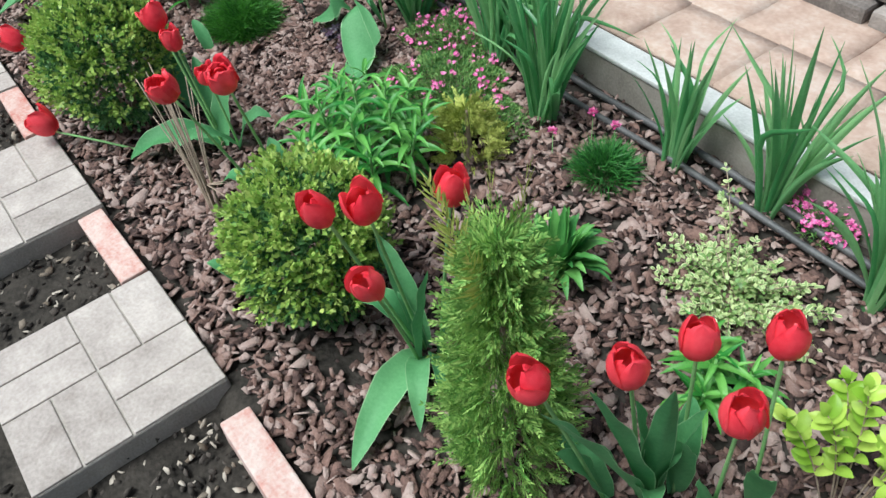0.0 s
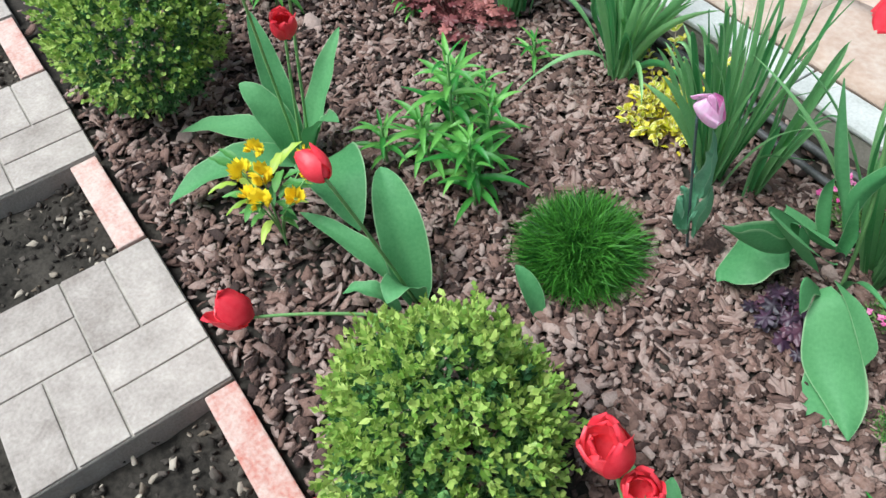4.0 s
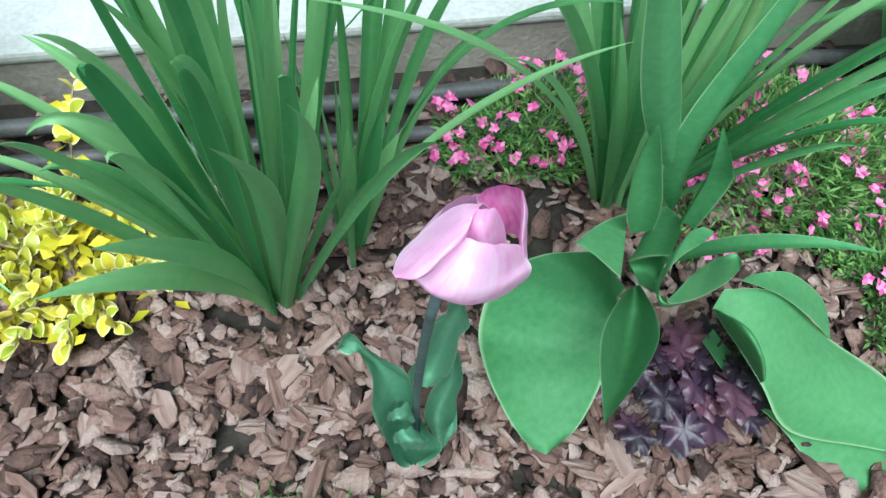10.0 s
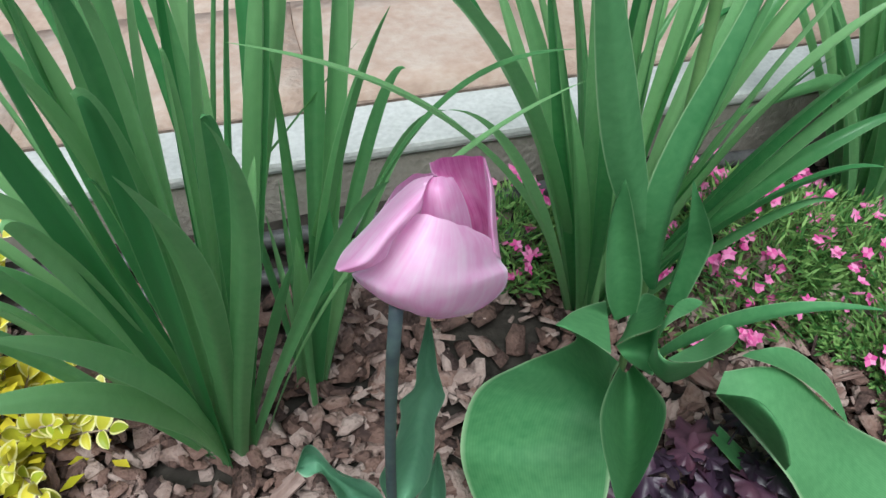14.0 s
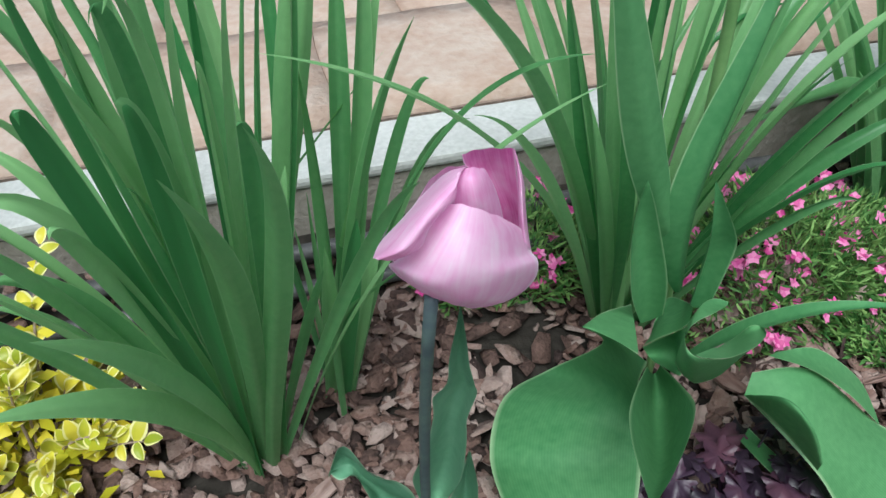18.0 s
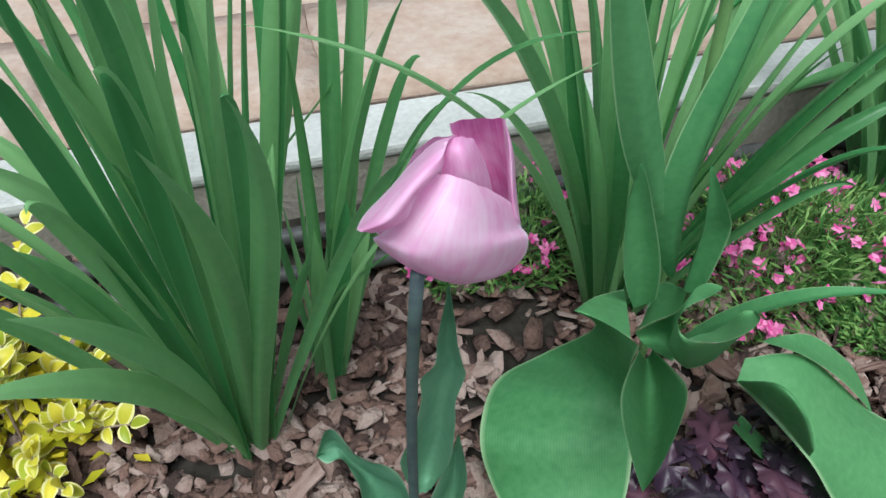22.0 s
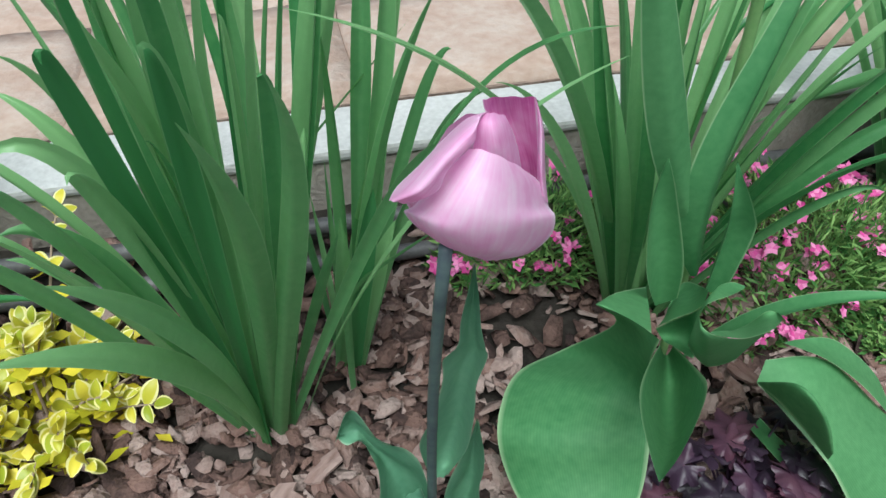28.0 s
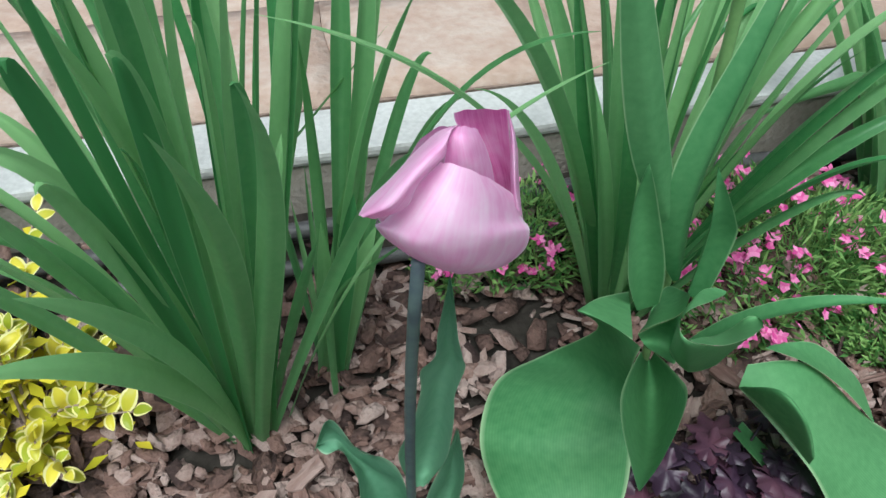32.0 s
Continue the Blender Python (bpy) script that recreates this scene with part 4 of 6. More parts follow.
ob = thing("tulip_leaf", (-1.83, 0.41, 0), "very broad grey-green tulip leaf lying over the bark", "leaf")
leaf_part(ob, (-1.86, 0.42, 0.01), (-1.585, 0.37, 0.07), 0.15, TULIP_LEAF, 0.09, fold=0.2, wave=0.006, name="blade")
ob = thing("tulip_leaf", (-1.2, 0.53, 0), "single young tulip leaf standing in bark mulch", "leaf")
leaf_part(ob, (-1.22, 0.56, 0.0), (-1.30, 0.56, 0.09), 0.045, TULIP_LEAF, 0.02, name="blade")
ob = thing("tulip_leaf", (-1.0, 0.42, 0), "broad tulip leaf behind the boxwood", "leaf")
leaf_part(ob, (-0.98, 0.38, 0.0), (-1.16, 0.42, 0.16), 0.07, TULIP_LEAF, 0.06, name="blade")
ob = thing("tulip_leaf", (-0.28, 0.14, 0), "small tulip leaf beside the boxwood", "leaf")
leaf_part(ob, (-0.18, 0.16, 0.0), (-0.24, 0.10, 0.10), 0.05, TULIP_LEAF, 0.03, name="blade")


# ---- lilies ----
LILY_LEAVES = []
for k in range(4):
    path = [V((0.0, 0, 0))]
    for i in range(1, 9):
        e = radians(48 - (22 + 14 * k) * (i / 8) ** 1.2 * 1.6)
        path.append(path[-1] + V((math.cos(e), 0, math.sin(e))) * (0.092 / 8))
    v, f, u = ribbon(path, 0.020 + 0.0012 * k, prof_lance, (0, 1, 0), 0.35, 0, 2, 4, 0)
    LILY_LEAVES.append(mesh_data("leaf", v, f, LILY, u))


def build_lily(x, y, stems, label, seed, leaves=24):
    """stems are (dx, dy, height): each carries whorls of narrow leaves that lengthen downwards and close to a rosette on top."""
    ob = thing("lily", (x, y, 0), label, "lily", "lilies")
    g = random.Random(seed)
    for dx, dy, h in stems:
        tip = (x + dx * 1.15, y + dy * 1.15, h)
        stalk = stem_part(ob, [(x + dx * 0.8, y + dy * 0.8, -0.01), (x + dx, y + dy, h * 0.5), tip], 0.004, 0.003, STEM, "stem", 6)
        a = g.uniform(0, 6.28)
        for i in range(leaves):
            s = (i + 0.5) / leaves
            a += 2.4
            z = h * (0.22 + 0.78 * s ** 0.8)
            lift = -28 * max(0, (s - 0.55) / 0.45) ** 1.5 + 16 * (1 - s)
            size = (1.12 - 0.62 * max(0, (s - 0.6) / 0.4) ** 1.2) * g.uniform(0.82, 1.12)
            size *= min(1.0, 0.3 + h / 0.22)
            m = pose(dx * (0.8 + 0.35 * s), dy * (0.8 + 0.35 * s), z, 0, lift + g.gauss(0, 7), math.degrees(a)) @ Matrix.Diagonal((size * 1.12, size * 0.8, size * 1.05, 1))
            part("leaf", LILY_LEAVES[g.randrange(4)], stalk, place=m)


g = random.Random(77)
big = []
for ring, (count, r) in enumerate(((1, 0.0), (5, 0.09), (9, 0.16))):
    for i in range(count):
        a = 6.283 * i / max(1, count) + ring * 0.5 + g.uniform(-0.15, 0.15)
        big.append((r * math.cos(a), r * math.sin(a) * 0.9, 0.27 - 0.05 * ring + g.uniform(-0.02, 0.02)))
build_lily(-0.37, 0.615, big, "large bushy clump of fresh green lily shoots", 61, 17)
build_lily(-1.66, 0.67, [(0.0, 0.0, 0.33), (0.06, 0.05, 0.22), (-0.05, 0.05, 0.24), (0.10, -0.03, 0.20), (-0.02, -0.06, 0.18)], "bright green lily shoots with star-shaped tops", 62, 20)
build_lily(-1.53, 0.63, [(0.0, 0.0, 0.16)], "short bright green lily shoot in bark mulch", 63, 15)
build_lily(-1.77, 0.55, [(0.0, 0.0, 0.13)], "small lily shoot beside red tulips", 64, 14)
build_lily(-2.66, 0.67, [(0, 0, 0.28), (0.08, 0.05, 0.25), (-0.07, 0.04, 0.27), (0.03, -0.08, 0.22), (-0.05, -0.06, 0.23), (0.14, -0.02, 0.15), (-0.13, -0.02, 0.2)], "bushy green lily clump at the end of the mulch", 65, 20)
build_lily(0.67, 0.70, [(0, 0, 0.13), (0.05, 0.03, 0.11), (-0.04, 0.03, 0.12), (0.02, -0.05, 0.1)], "short dark green lily shoots behind red tulips", 66, 18)
build_lily(-1.86, 0.80, [(0, 0, 0.10), (0.06, 0.06, 0.08)], "tiny lily seedlings in bark mulch", 67, 12)
build_lily(-1.83, 1.05, [(0, 0, 0.09)], "tiny green seedling beside strap leaves", 68, 12)
build_lily(-2.27, 0.93, [(0, 0, 0.06), (0.05, 0.0, 0.05)], "tiny pale seedlings beside coral leaves", 69, 10)


# ---- mats of creeping phlox ----
def build_mat(x, y, rx, ry, h, count, flowers, seed, label, leaf=MOSS, petal=PINK, turn=0.0):
    ob = thing("creeping_phlox", (x, y, 0.8 * rise(x, y)), label, "ground cover", "creeping phlox")
    g = np.random.default_rng(seed)
    a, q = g.uniform(0, 2 * np.pi, count), np.sqrt(g.uniform(0, 1, count))
    edge = 1 + 0.18 * np.sin(3 * a + seed) + 0.1 * np.sin(7 * a)
    px, py = np.cos(a) * q * rx * edge, np.sin(a) * q * ry * edge
    top = h * (1 - q ** 3) * (0.75 + 0.5 * np.array([noise.noise((u * 14, v * 14, seed)) for u, v in zip(px, py)]))
    root = np.stack([px, py, 0.006 + top * g.uniform(0.35, 1.0, count)], 1)
    up = np.stack([np.cos(a) * q, np.sin(a) * q, 0.9 + 0 * a], 1) + g.normal(0, 0.6, (count, 3))
    up[:, 2] = np.abs(up[:, 2])
    p, t = leaf_cloud(root, g.normal(0, 1, (count, 3)), up, 0.019, 0.0034, seed, 0.2)
    part("foliage", tri_mesh("foliage", p, t, leaf), ob, kind="stuff")
    k = flowers
    pick = g.choice(count, k, replace=False)
    # flowers gather in loose groups
    heart = root[pick]
    for i in range(0, k, 5):
        heart[i:i + 5] = heart[i] + g.normal(0, 0.010, (len(heart[i:i + 5]), 3))
    heart[:, 2] = np.maximum(heart[:, 2], 0.01) + 0.018
    face = np.stack([g.normal(0, 0.5, k), -0.35 + g.normal(0, 0.4, k), np.ones(k)], 1)
    face /= np.linalg.norm(face, axis=1, keepdims=True)
    one = np.cross(face, g.normal(0, 1, (k, 3)))
    one /= np.linalg.norm(one, axis=1, keepdims=True)
    two = np.cross(face, one)
    pts, tris, at = [], [], 0
    for j in range(5):
        b = 2 * np.pi * j / 5
        p, t = leaf_cloud(heart, face, one * np.cos(b) + two * np.sin(b) + face * 0.15, 0.0078, 0.0062, seed + j, 0.1)
        pts.append(p)
        tris.append(t + at)
        at += len(p)
    part("blossoms", tri_mesh("blossoms", np.concatenate(pts), np.concatenate(tris), petal), ob, kind="stuff")


build_mat(-0.49, 1.0, 0.21, 0.17, 0.07, 11000, 130, 71, "mat of creeping phlox with pink flowers under strap leaves")
build_mat(-0.66, 1.16, 0.17, 0.13, 0.10, 6500, 300, 72, "dense pink flowering phlox beside strap leaves")
build_mat(-0.955, 1.24, 0.105, 0.07, 0.08, 3000, 90, 73, "small mat of pink creeping phlox between strap leaf clumps")
build_mat(0.55, 1.27, 0.10, 0.07, 0.05, 1200, 190, 74, "pink phlox flowers under strap leaves at the kerb")
build_mat(-2.42, 1.06, 0.17, 0.13, 0.10, 4200, 12, 75, "dark green low cushion of fine foliage", MOSS_DARK)
build_mat(-0.30, 0.98, 0.13, 0.10, 0.05, 2600, 24, 76, "pinkish phlox mat behind the lilies", MOSS, DUSTY)


# ---- small-leaved shrubs ----
def oval_mesh(name, L, W, material, cup=0.25):
    path = [V((L * i / 6, 0, L * 0.12 * math.sin(math.pi * i / 6))) for i in range(7)]
    v, f, u = ribbon(path, W, lambda s: max(0.05, math.sin(math.pi * (0.04 + 0.94 * s)) ** 0.7), (0, 1, 0), cup, 0, 2, 4, 0)
    return mesh_data(name, v, f, material, u)


def lay(p, up, facing, scale):
    """The pose of a leaf at p that grows along up and faces facing."""
    x = V(up).normalized()
    y = V(facing).cross(x)
    if y.length < 1e-4:
        y = V((0, 1, 0)).cross(x)
    y.normalize()
    z = x.cross(y)
    m = Matrix((x, y, z)).transposed().to_4x4()
    return Matrix.Translation(p) @ m @ Matrix.Scale(scale, 4)


def build_small_shrub(name, x, y, shoots, leaf, mass, seed, label, category, pairs=5, size=1.0, twig=TWIG, many=0):
    """shoots are (end dx, dy, dz): twigs with leaf pairs along them; mass is the joined leaves deeper inside."""
    ob = thing(name, (x, y, 0), label, category)
    g = random.Random(seed)
    meshes = [oval_mesh("leaf", 0.021 * size, 0.0135 * size, leaf, c) for c in (0.1, 0.35)]
    deep_p, deep_u = [], []
    for dx, dy, dz in shoots:
        root = V((dx * 0.15, dy * 0.15, 0.0))
        end = V((dx, dy, dz))
        mid = root.lerp(end, 0.5) + V((0, 0, dz * 0.35))
        shoot = stem_part(ob, [ob.location + root, ob.location + mid, ob.location + end], 0.0018, 0.001, twig, "twig", 5)
        for k in range(pairs):
            s = 0.35 + 0.65 * (k + 0.5) / pairs
            p = (1 - s) ** 2 * root + 2 * s * (1 - s) * mid + s * s * end
            tangent = ((mid - root) * (1 - s) + (end - mid) * s).normalized()
            side = tangent.cross(V((g.gauss(0, 1), g.gauss(0, 1), 1))).normalized()
            for sign in (-1, 1):
                up = side * sign + tangent * g.uniform(0.3, 0.9) + V((0, 0, 0.15))
                part("leaf", meshes[g.randrange(2)], shoot, place=lay(p, up, V((g.gauss(0, 0.3), g.gauss(-0.25, 0.3), 1)), g.uniform(0.7, 1.15)))
        part("leaf", meshes[0], shoot, place=lay(end, (end - mid) + V((0, 0, 0.01)), V((0, -0.3, 1)), g.uniform(0.6, 0.9)))
        for k in range(many):
            s = g.uniform(0.15, 0.9)
            p = (1 - s) ** 2 * root + 2 * s * (1 - s) * mid + s * s * end
            deep_p.append(p + V((g.gauss(0, 0.012), g.gauss(0, 0.012), g.gauss(-0.008, 0.008))))
            deep_u.append((g.gauss(0, 1), g.gauss(0, 1), g.gauss(0.3, 0.5)))
    if many:
        P = np.array(deep_p)
        P[:, 2] = np.maximum(P[:, 2], 0.006)
        nrm = np.random.default_rng(seed).normal(0, 0.5, P.shape) + np.array([0, -0.2, 1])
        p, t = leaf_cloud(P, nrm, np.array(deep_u), 0.02 * size, 0.013 * size, seed)
        part("inner_leaves", tri_mesh("inner_leaves", p, t, mass), ob, kind="stuff")


def shoots_round(n, rx, ry, h0, h1, seed, toward=0.0):
    g = random.Random(seed)
    out = []
    for i in range(n):
        a = 6.283 * i / n * 2.4 + g.uniform(-0.3, 0.3)
        q = math.sqrt((i + 0.5) / n)
        out.append((math.cos(a) * rx * q, math.sin(a) * ry * q, h0 + (h1 - h0) * (1 - q) + g.uniform(-0.015, 0.015)))
    return out


build_small_shrub("golden_euonymus", -1.46, 1.14, shoots_round(30, 0.13, 0.105, 0.035, 0.13, 3) + [(-0.17, 0.10, 0.10), (-0.12, 0.14, 0.16), (0.04, 0.14, 0.15)], YELLOW_LEAF, YELLOW_MASS, 81,
                  "low golden yellow euonymus shrub between strap leaves", "shrub", 4, 1.05, TWIG, 12)
build_small_shrub("variegated_euonymus", 0.55, 0.94, shoots_round(48, 0.23, 0.15, 0.03, 0.10, 4) + [(-0.16, 0.13, 0.20), (-0.14, 0.10, 0.15)], CREAM_LEAF, CREAM_MASS, 82,
                  "variegated cream and green euonymus spreading over bark", "shrub", 5, 0.72, TWIG, 40)
build_small_shrub("spirea", 0.97, 0.66, shoots_round(12, 0.16, 0.16, 0.22, 0.36, 5), LIME, LIME, 83,
                  "lime green shrub with small round leaves", "shrub", 8, 1.7, TWIG, 0)


def build_bunch(name, x, y, count, r, h, L, W, material, seed, label, category, group=""):
    """A tuft of broad leaves from one crown."""
    ob = thing(name, (x, y, 0), label, category, group)
    g = random.Random(seed)
    for i in range(count):
        a = 2.4 * i + g.uniform(-0.3, 0.3)
        q = (i + 0.5) / count
        tip = V((x + math.cos(a) * r * (0.35 + 0.65 * q), y + math.sin(a) * r * (0.35 + 0.65 * q), h * (1.05 - 0.75 * q)))
        leaf_part(ob, (x + 0.01 * math.cos(a), y + 0.01 * math.sin(a), 0), tip, W * g.uniform(0.7, 1.1), material, 0.02 + 0.03 * q, prof_lance, fold=0.4, wave=0.003, n=8, cols=4)


build_bunch("green_perennial", 0.25, 0.71, 60, 0.14, 0.17, 0.1, 0.03, GREENS, 84, "clump of fresh green leafy perennial shoots", "perennial")


# ---- dry twigs ----
ob = thing("dry_twigs", (-0.47, 0.215, 0), "bundle of dry bare stems standing in the mulch", "dry stems")
g = random.Random(9)
for i in range(14):
    a, lean = g.uniform(0, 6.28), g.uniform(0.03, 0.11)
    end = (-0.56 + lean * math.cos(a) - 0.05, 0.255 + lean * math.sin(a), g.uniform(0.24, 0.4))
    stem_part(ob, [(-0.47 + 0.01 * math.cos(a), 0.215 + 0.01 * math.sin(a), -0.01), (-0.49 + 0.2 * lean * math.cos(a), 0.22 + 0.2 * lean * math.sin(a), 0.15), end], 0.0034, 0.0012, TWIG, "twig", 6)
for dx, dy, dz in ((0.12, 0.1, 0.2), (0.09, 0.14, 0.16), (0.14, 0.02, 0.12)):
    stem_part(ob, [(-0.49, 0.22, 0.10), (-0.46 + dx * 0.5, 0.22 + dy * 0.5, 0.12), (-0.47 + dx, 0.22 + dy, dz)], 0.002, 0.001, TWIG, "twig", 5)


# ---- heuchera ----
def lobed_mesh(name, R, material, lobes=7, seed=0):
    g = random.Random(seed)
    n, rings = lobes * 8, 4
    verts, faces, uvs = [(0, 0, 0)], [], [(0.5, 0.5)]
    gap = 0.35
    for k in range(1, rings + 1):
        q = k / rings
        for i in range(n):
            a = -math.pi + gap / 2 + (2 * math.pi - gap) * i / (n - 1)
            tooth = 1 + q * (0.19 * math.cos(lobes * a * 2 * math.pi / (2 * math.pi - gap)) + 0.07 * math.cos(3 * lobes * a))
            r = R * q * tooth * (1 + 0.15 * math.cos(a))
            z = 0.11 * R * q * math.sin(lobes * a + 0.5) * q * q + 0.12 * R * q - 0.26 * R * q * q
            verts.append((math.cos(a) * r, math.sin(a) * r, z))
            uvs.append((0.5 + 0.5 * q * math.cos(a), 0.5 + 0.5 * q * math.sin(a)))
    for i in range(n - 1):
        faces.append((0, 1 + i, 2 + i))
        for k in range(rings - 1):
            a = 1 + k * n + i
            faces.append((a, a + n, a + n + 1, a + 1))
    return mesh_data(name, verts, faces, material, uvs)


def build_heuchera(x, y, spots, material, label, seed, R=0.024):
    ob = thing("heuchera", (x, y, 0), label, "heuchera", "heucheras")
    g = random.Random(seed)
    meshes = [lobed_mesh("leaf", R, material, 6 + k, k) for k in range(2)]
    for dx, dy, dz in spots:
        a = math.degrees(math.atan2(dy, dx))
        stalk = stem_part(ob, [(x, y, 0), (x + dx * 0.5, y + dy * 0.5, dz * 0.8), (x + dx, y + dy, dz)], 0.0012, 0.001, material, "stalk", 5)
        part("leaf", meshes[g.randrange(2)], stalk, place=pose(dx, dy, dz, g.gauss(0, 14), g.uniform(4, 26), a + g.gauss(0, 20)) @ Matrix.Scale(g.uniform(0.75, 1.2), 4))


g = random.Random(3)
build_heuchera(-0.905, 0.905, [(g.uniform(-0.065, 0.07), g.uniform(-0.05, 0.05), g.uniform(0.03, 0.075)) for i in range(46)], PURPLE, "dark purple heuchera with lobed leaves under tulip leaves", 1, 0.0165)
build_heuchera(-2.13, 1.0, [(g.uniform(-0.15, 0.15), g.uniform(-0.09, 0.11), g.uniform(0.02, 0.09)) for i in range(90)], CORAL, "coral red heuchera with many small lobed leaves", 2, 0.017)


# ---- yellow flowers by the tulips ----
ob = thing("yellow_flower_plant", (-1.70, 0.24, 0), "loose plant with double yellow flowers and pale green leaves", "flower", "")
g = random.Random(12)
pom = []
for k in range(3):
    d = ball_dirs(np.random.default_rng(90 + k), 46, -0.05)
    p, t = leaf_cloud(d * 0.004, d[:, [2, 0, 1]], d, 0.0145, 0.010, 90 + k, 0.2)
    pom.append(tri_mesh("flower_head", p, t, YELLOW_PETAL))
for fx, fy, fz in ((-1.669, 0.191, 0.22), (-1.641, 0.21, 0.22), (-1.608, 0.265, 0.22), (-1.634, 0.317, 0.24), (-1.689, 0.237, 0.24), (-1.665, 0.325, 0.25), (-1.74, 0.25, 0.26), (-1.72, 0.21, 0.24)):
    stalk = stem_part(ob, [(-1.70, 0.24, 0), (-1.69, 0.235, 0.13), (fx, fy, fz)], 0.0022, 0.0015, STEM, "stem", 6)
    part("flower_head", pom[g.randrange(3)], stalk, "double yellow flower", place=pose(fx + 1.70, fy - 0.24, fz, g.gauss(0, 20), g.gauss(0, 20), g.uniform(0, 360)) @ Matrix.Scale(g.uniform(1.3, 1.7), 4))
for i in range(30):
    a, s = g.uniform(0, 6.28), g.uniform(0.3, 1.0)
    p = V((-1.70 + 0.05 * s * math.cos(a) - 0.02 * s, 0.24 + 0.05 * s * math.sin(a), 0.05 + 0.17 * s))
    q = p + V((math.cos(a) * 0.06, math.sin(a) * 0.06, g.uniform(-0.01, 0.03)))
    leaf_part(ob, p, q, g.uniform(0.014, 0.024), GREENS if i % 3 else LIME, 0.01, prof_lance, wave=0.003, n=6, cols=4)


# ---- the big-leaved tulip and its neighbours ----
left_clump = build_clump(-1.265, 1.10, 6, 0.56, 21, 46, "large clump of arching blue-green strap leaves", 0.0115, -34, 22, 18, 0, 4)
right_clump = build_clump(-0.878, 1.155, 24, 0.54, 20, 47, "large clump of strap leaves behind the broad tulip leaves", 0.016, -30, 52, 13, 0, 7)
young_tuft = build_clump(-1.185, 1.135, 5, 0.30, 9, 52, "small tuft of young strap leaves by the kerb", 0.012, -14, 16, 0, 0, 6)


def strap(clump, middle, tip, width):
    """One more leaf of a clump, from its foot through middle to tip."""
    g = random.Random(int(abs(middle[0] * 7919 + tip[2] * 104729) * 100))
    foot = clump.location + V(((middle[0] - clump.location.x) * 0.14 + g.gauss(0, 0.007), (middle[1] - clump.location.y) * 0.2 + g.gauss(0, 0.006), -0.01))
    mid, end = V(middle), V(tip)
    bend = mid * 2 - (foot + end) / 2
    path = [(1 - s) ** 2 * foot + 2 * s * (1 - s) * bend + s * s * end - clump.location for s in (k / 18 for k in range(19))]
    side = (end - foot).cross(V((0, 1, 0.25)))
    side = Matrix.Rotation(radians(g.gauss(0, 34)), 3, (end - foot).normalized()) @ side
    verts, faces, uvs = ribbon(path, width * g.uniform(0.95, 1.12), prof_strap, side, g.choice((-1, 1, 1)) * g.uniform(0.35, 0.85), 0, 2, 6, g.gauss(0, 38), 0, 1.1)
    part("leaf", mesh_data("leaf", verts, faces, IRIS, uvs), clump)


def low_leaf(clump, points, width, twist=20, fold=0.5, side=None):
    """A leaf that arches over, along a curve of four points."""
    path = bezier(*(V(p) - clump.location for p in points), 24)
    flat = V(points[3]) - V(points[0])
    verts, faces, uvs = ribbon(path, width, prof_strap, side or (-flat.y, flat.x, 0), fold, 0, 2, 6, twist, 0, 1.0)
    part("leaf", mesh_data("leaf", verts, faces, IRIS, uvs), clump)


strap(left_clump, (-1.255, 1.001, 0.334), (-1.259, 0.946, 0.453), 0.0131)
strap(left_clump, (-1.273, 1.044, 0.301), (-1.297, 1.001, 0.452), 0.0118)
strap(left_clump, (-1.297, 1.046, 0.301), (-1.328, 1.002, 0.431), 0.0131)
strap(left_clump, (-1.303, 1.050, 0.281), (-1.357, 1.060, 0.385), 0.0126)
strap(left_clump, (-1.329, 1.052, 0.260), (-1.401, 1.060, 0.366), 0.0131)
strap(left_clump, (-1.328, 1.020, 0.284), (-1.361, 0.973, 0.389), 0.0122)
strap(left_clump, (-1.339, 1.014, 0.269), (-1.418, 1.034, 0.326), 0.0131)
strap(left_clump, (-1.355, 1.034, 0.235), (-1.402, 0.996, 0.338), 0.0118)
strap(left_clump, (-1.315, 1.095, 0.399), (-1.455, 1.120, 0.500), 0.0117)
strap(left_clump, (-1.287, 1.145, 0.365), (-1.380, 1.220, 0.580), 0.0111)
strap(left_clump, (-1.268, 1.105, 0.384), (-1.355, 1.150, 0.600), 0.0123)
strap(left_clump, (-1.244, 1.125, 0.367), (-1.310, 1.170, 0.610), 0.0123)
strap(left_clump, (-1.227, 1.105, 0.375), (-1.280, 1.130, 0.560), 0.0111)
strap(left_clump, (-1.220, 1.145, 0.351), (-1.265, 1.200, 0.610), 0.0117)
strap(left_clump, (-1.185, 1.155, 0.337), (-1.190, 1.230, 0.580), 0.0105)
strap(left_clump, (-1.180, 1.085, 0.376), (-1.165, 1.100, 0.520), 0.0074)
strap(left_clump, (-1.295, 1.000, 0.327), (-1.347, 0.980, 0.387), 0.0129)
strap(left_clump, (-1.317, 1.030, 0.253), (-1.367, 1.010, 0.325), 0.0132)
strap(left_clump, (-1.330, 1.050, 0.212), (-1.382, 1.040, 0.285), 0.0109)
strap(left_clump, (-1.279, 1.040, 0.367), (-1.302, 1.030, 0.480), 0.0136)
strap(left_clump, (-1.256, 1.000, 0.389), (-1.263, 0.970, 0.474), 0.0121)
strap(left_clump, (-1.244, 0.990, 0.396), (-1.255, 0.960, 0.483), 0.0105)
strap(left_clump, (-1.217, 0.990, 0.332), (-1.216, 0.960, 0.425), 0.0125)
strap(left_clump, (-1.209, 1.030, 0.194), (-1.186, 1.000, 0.294), 0.0082)
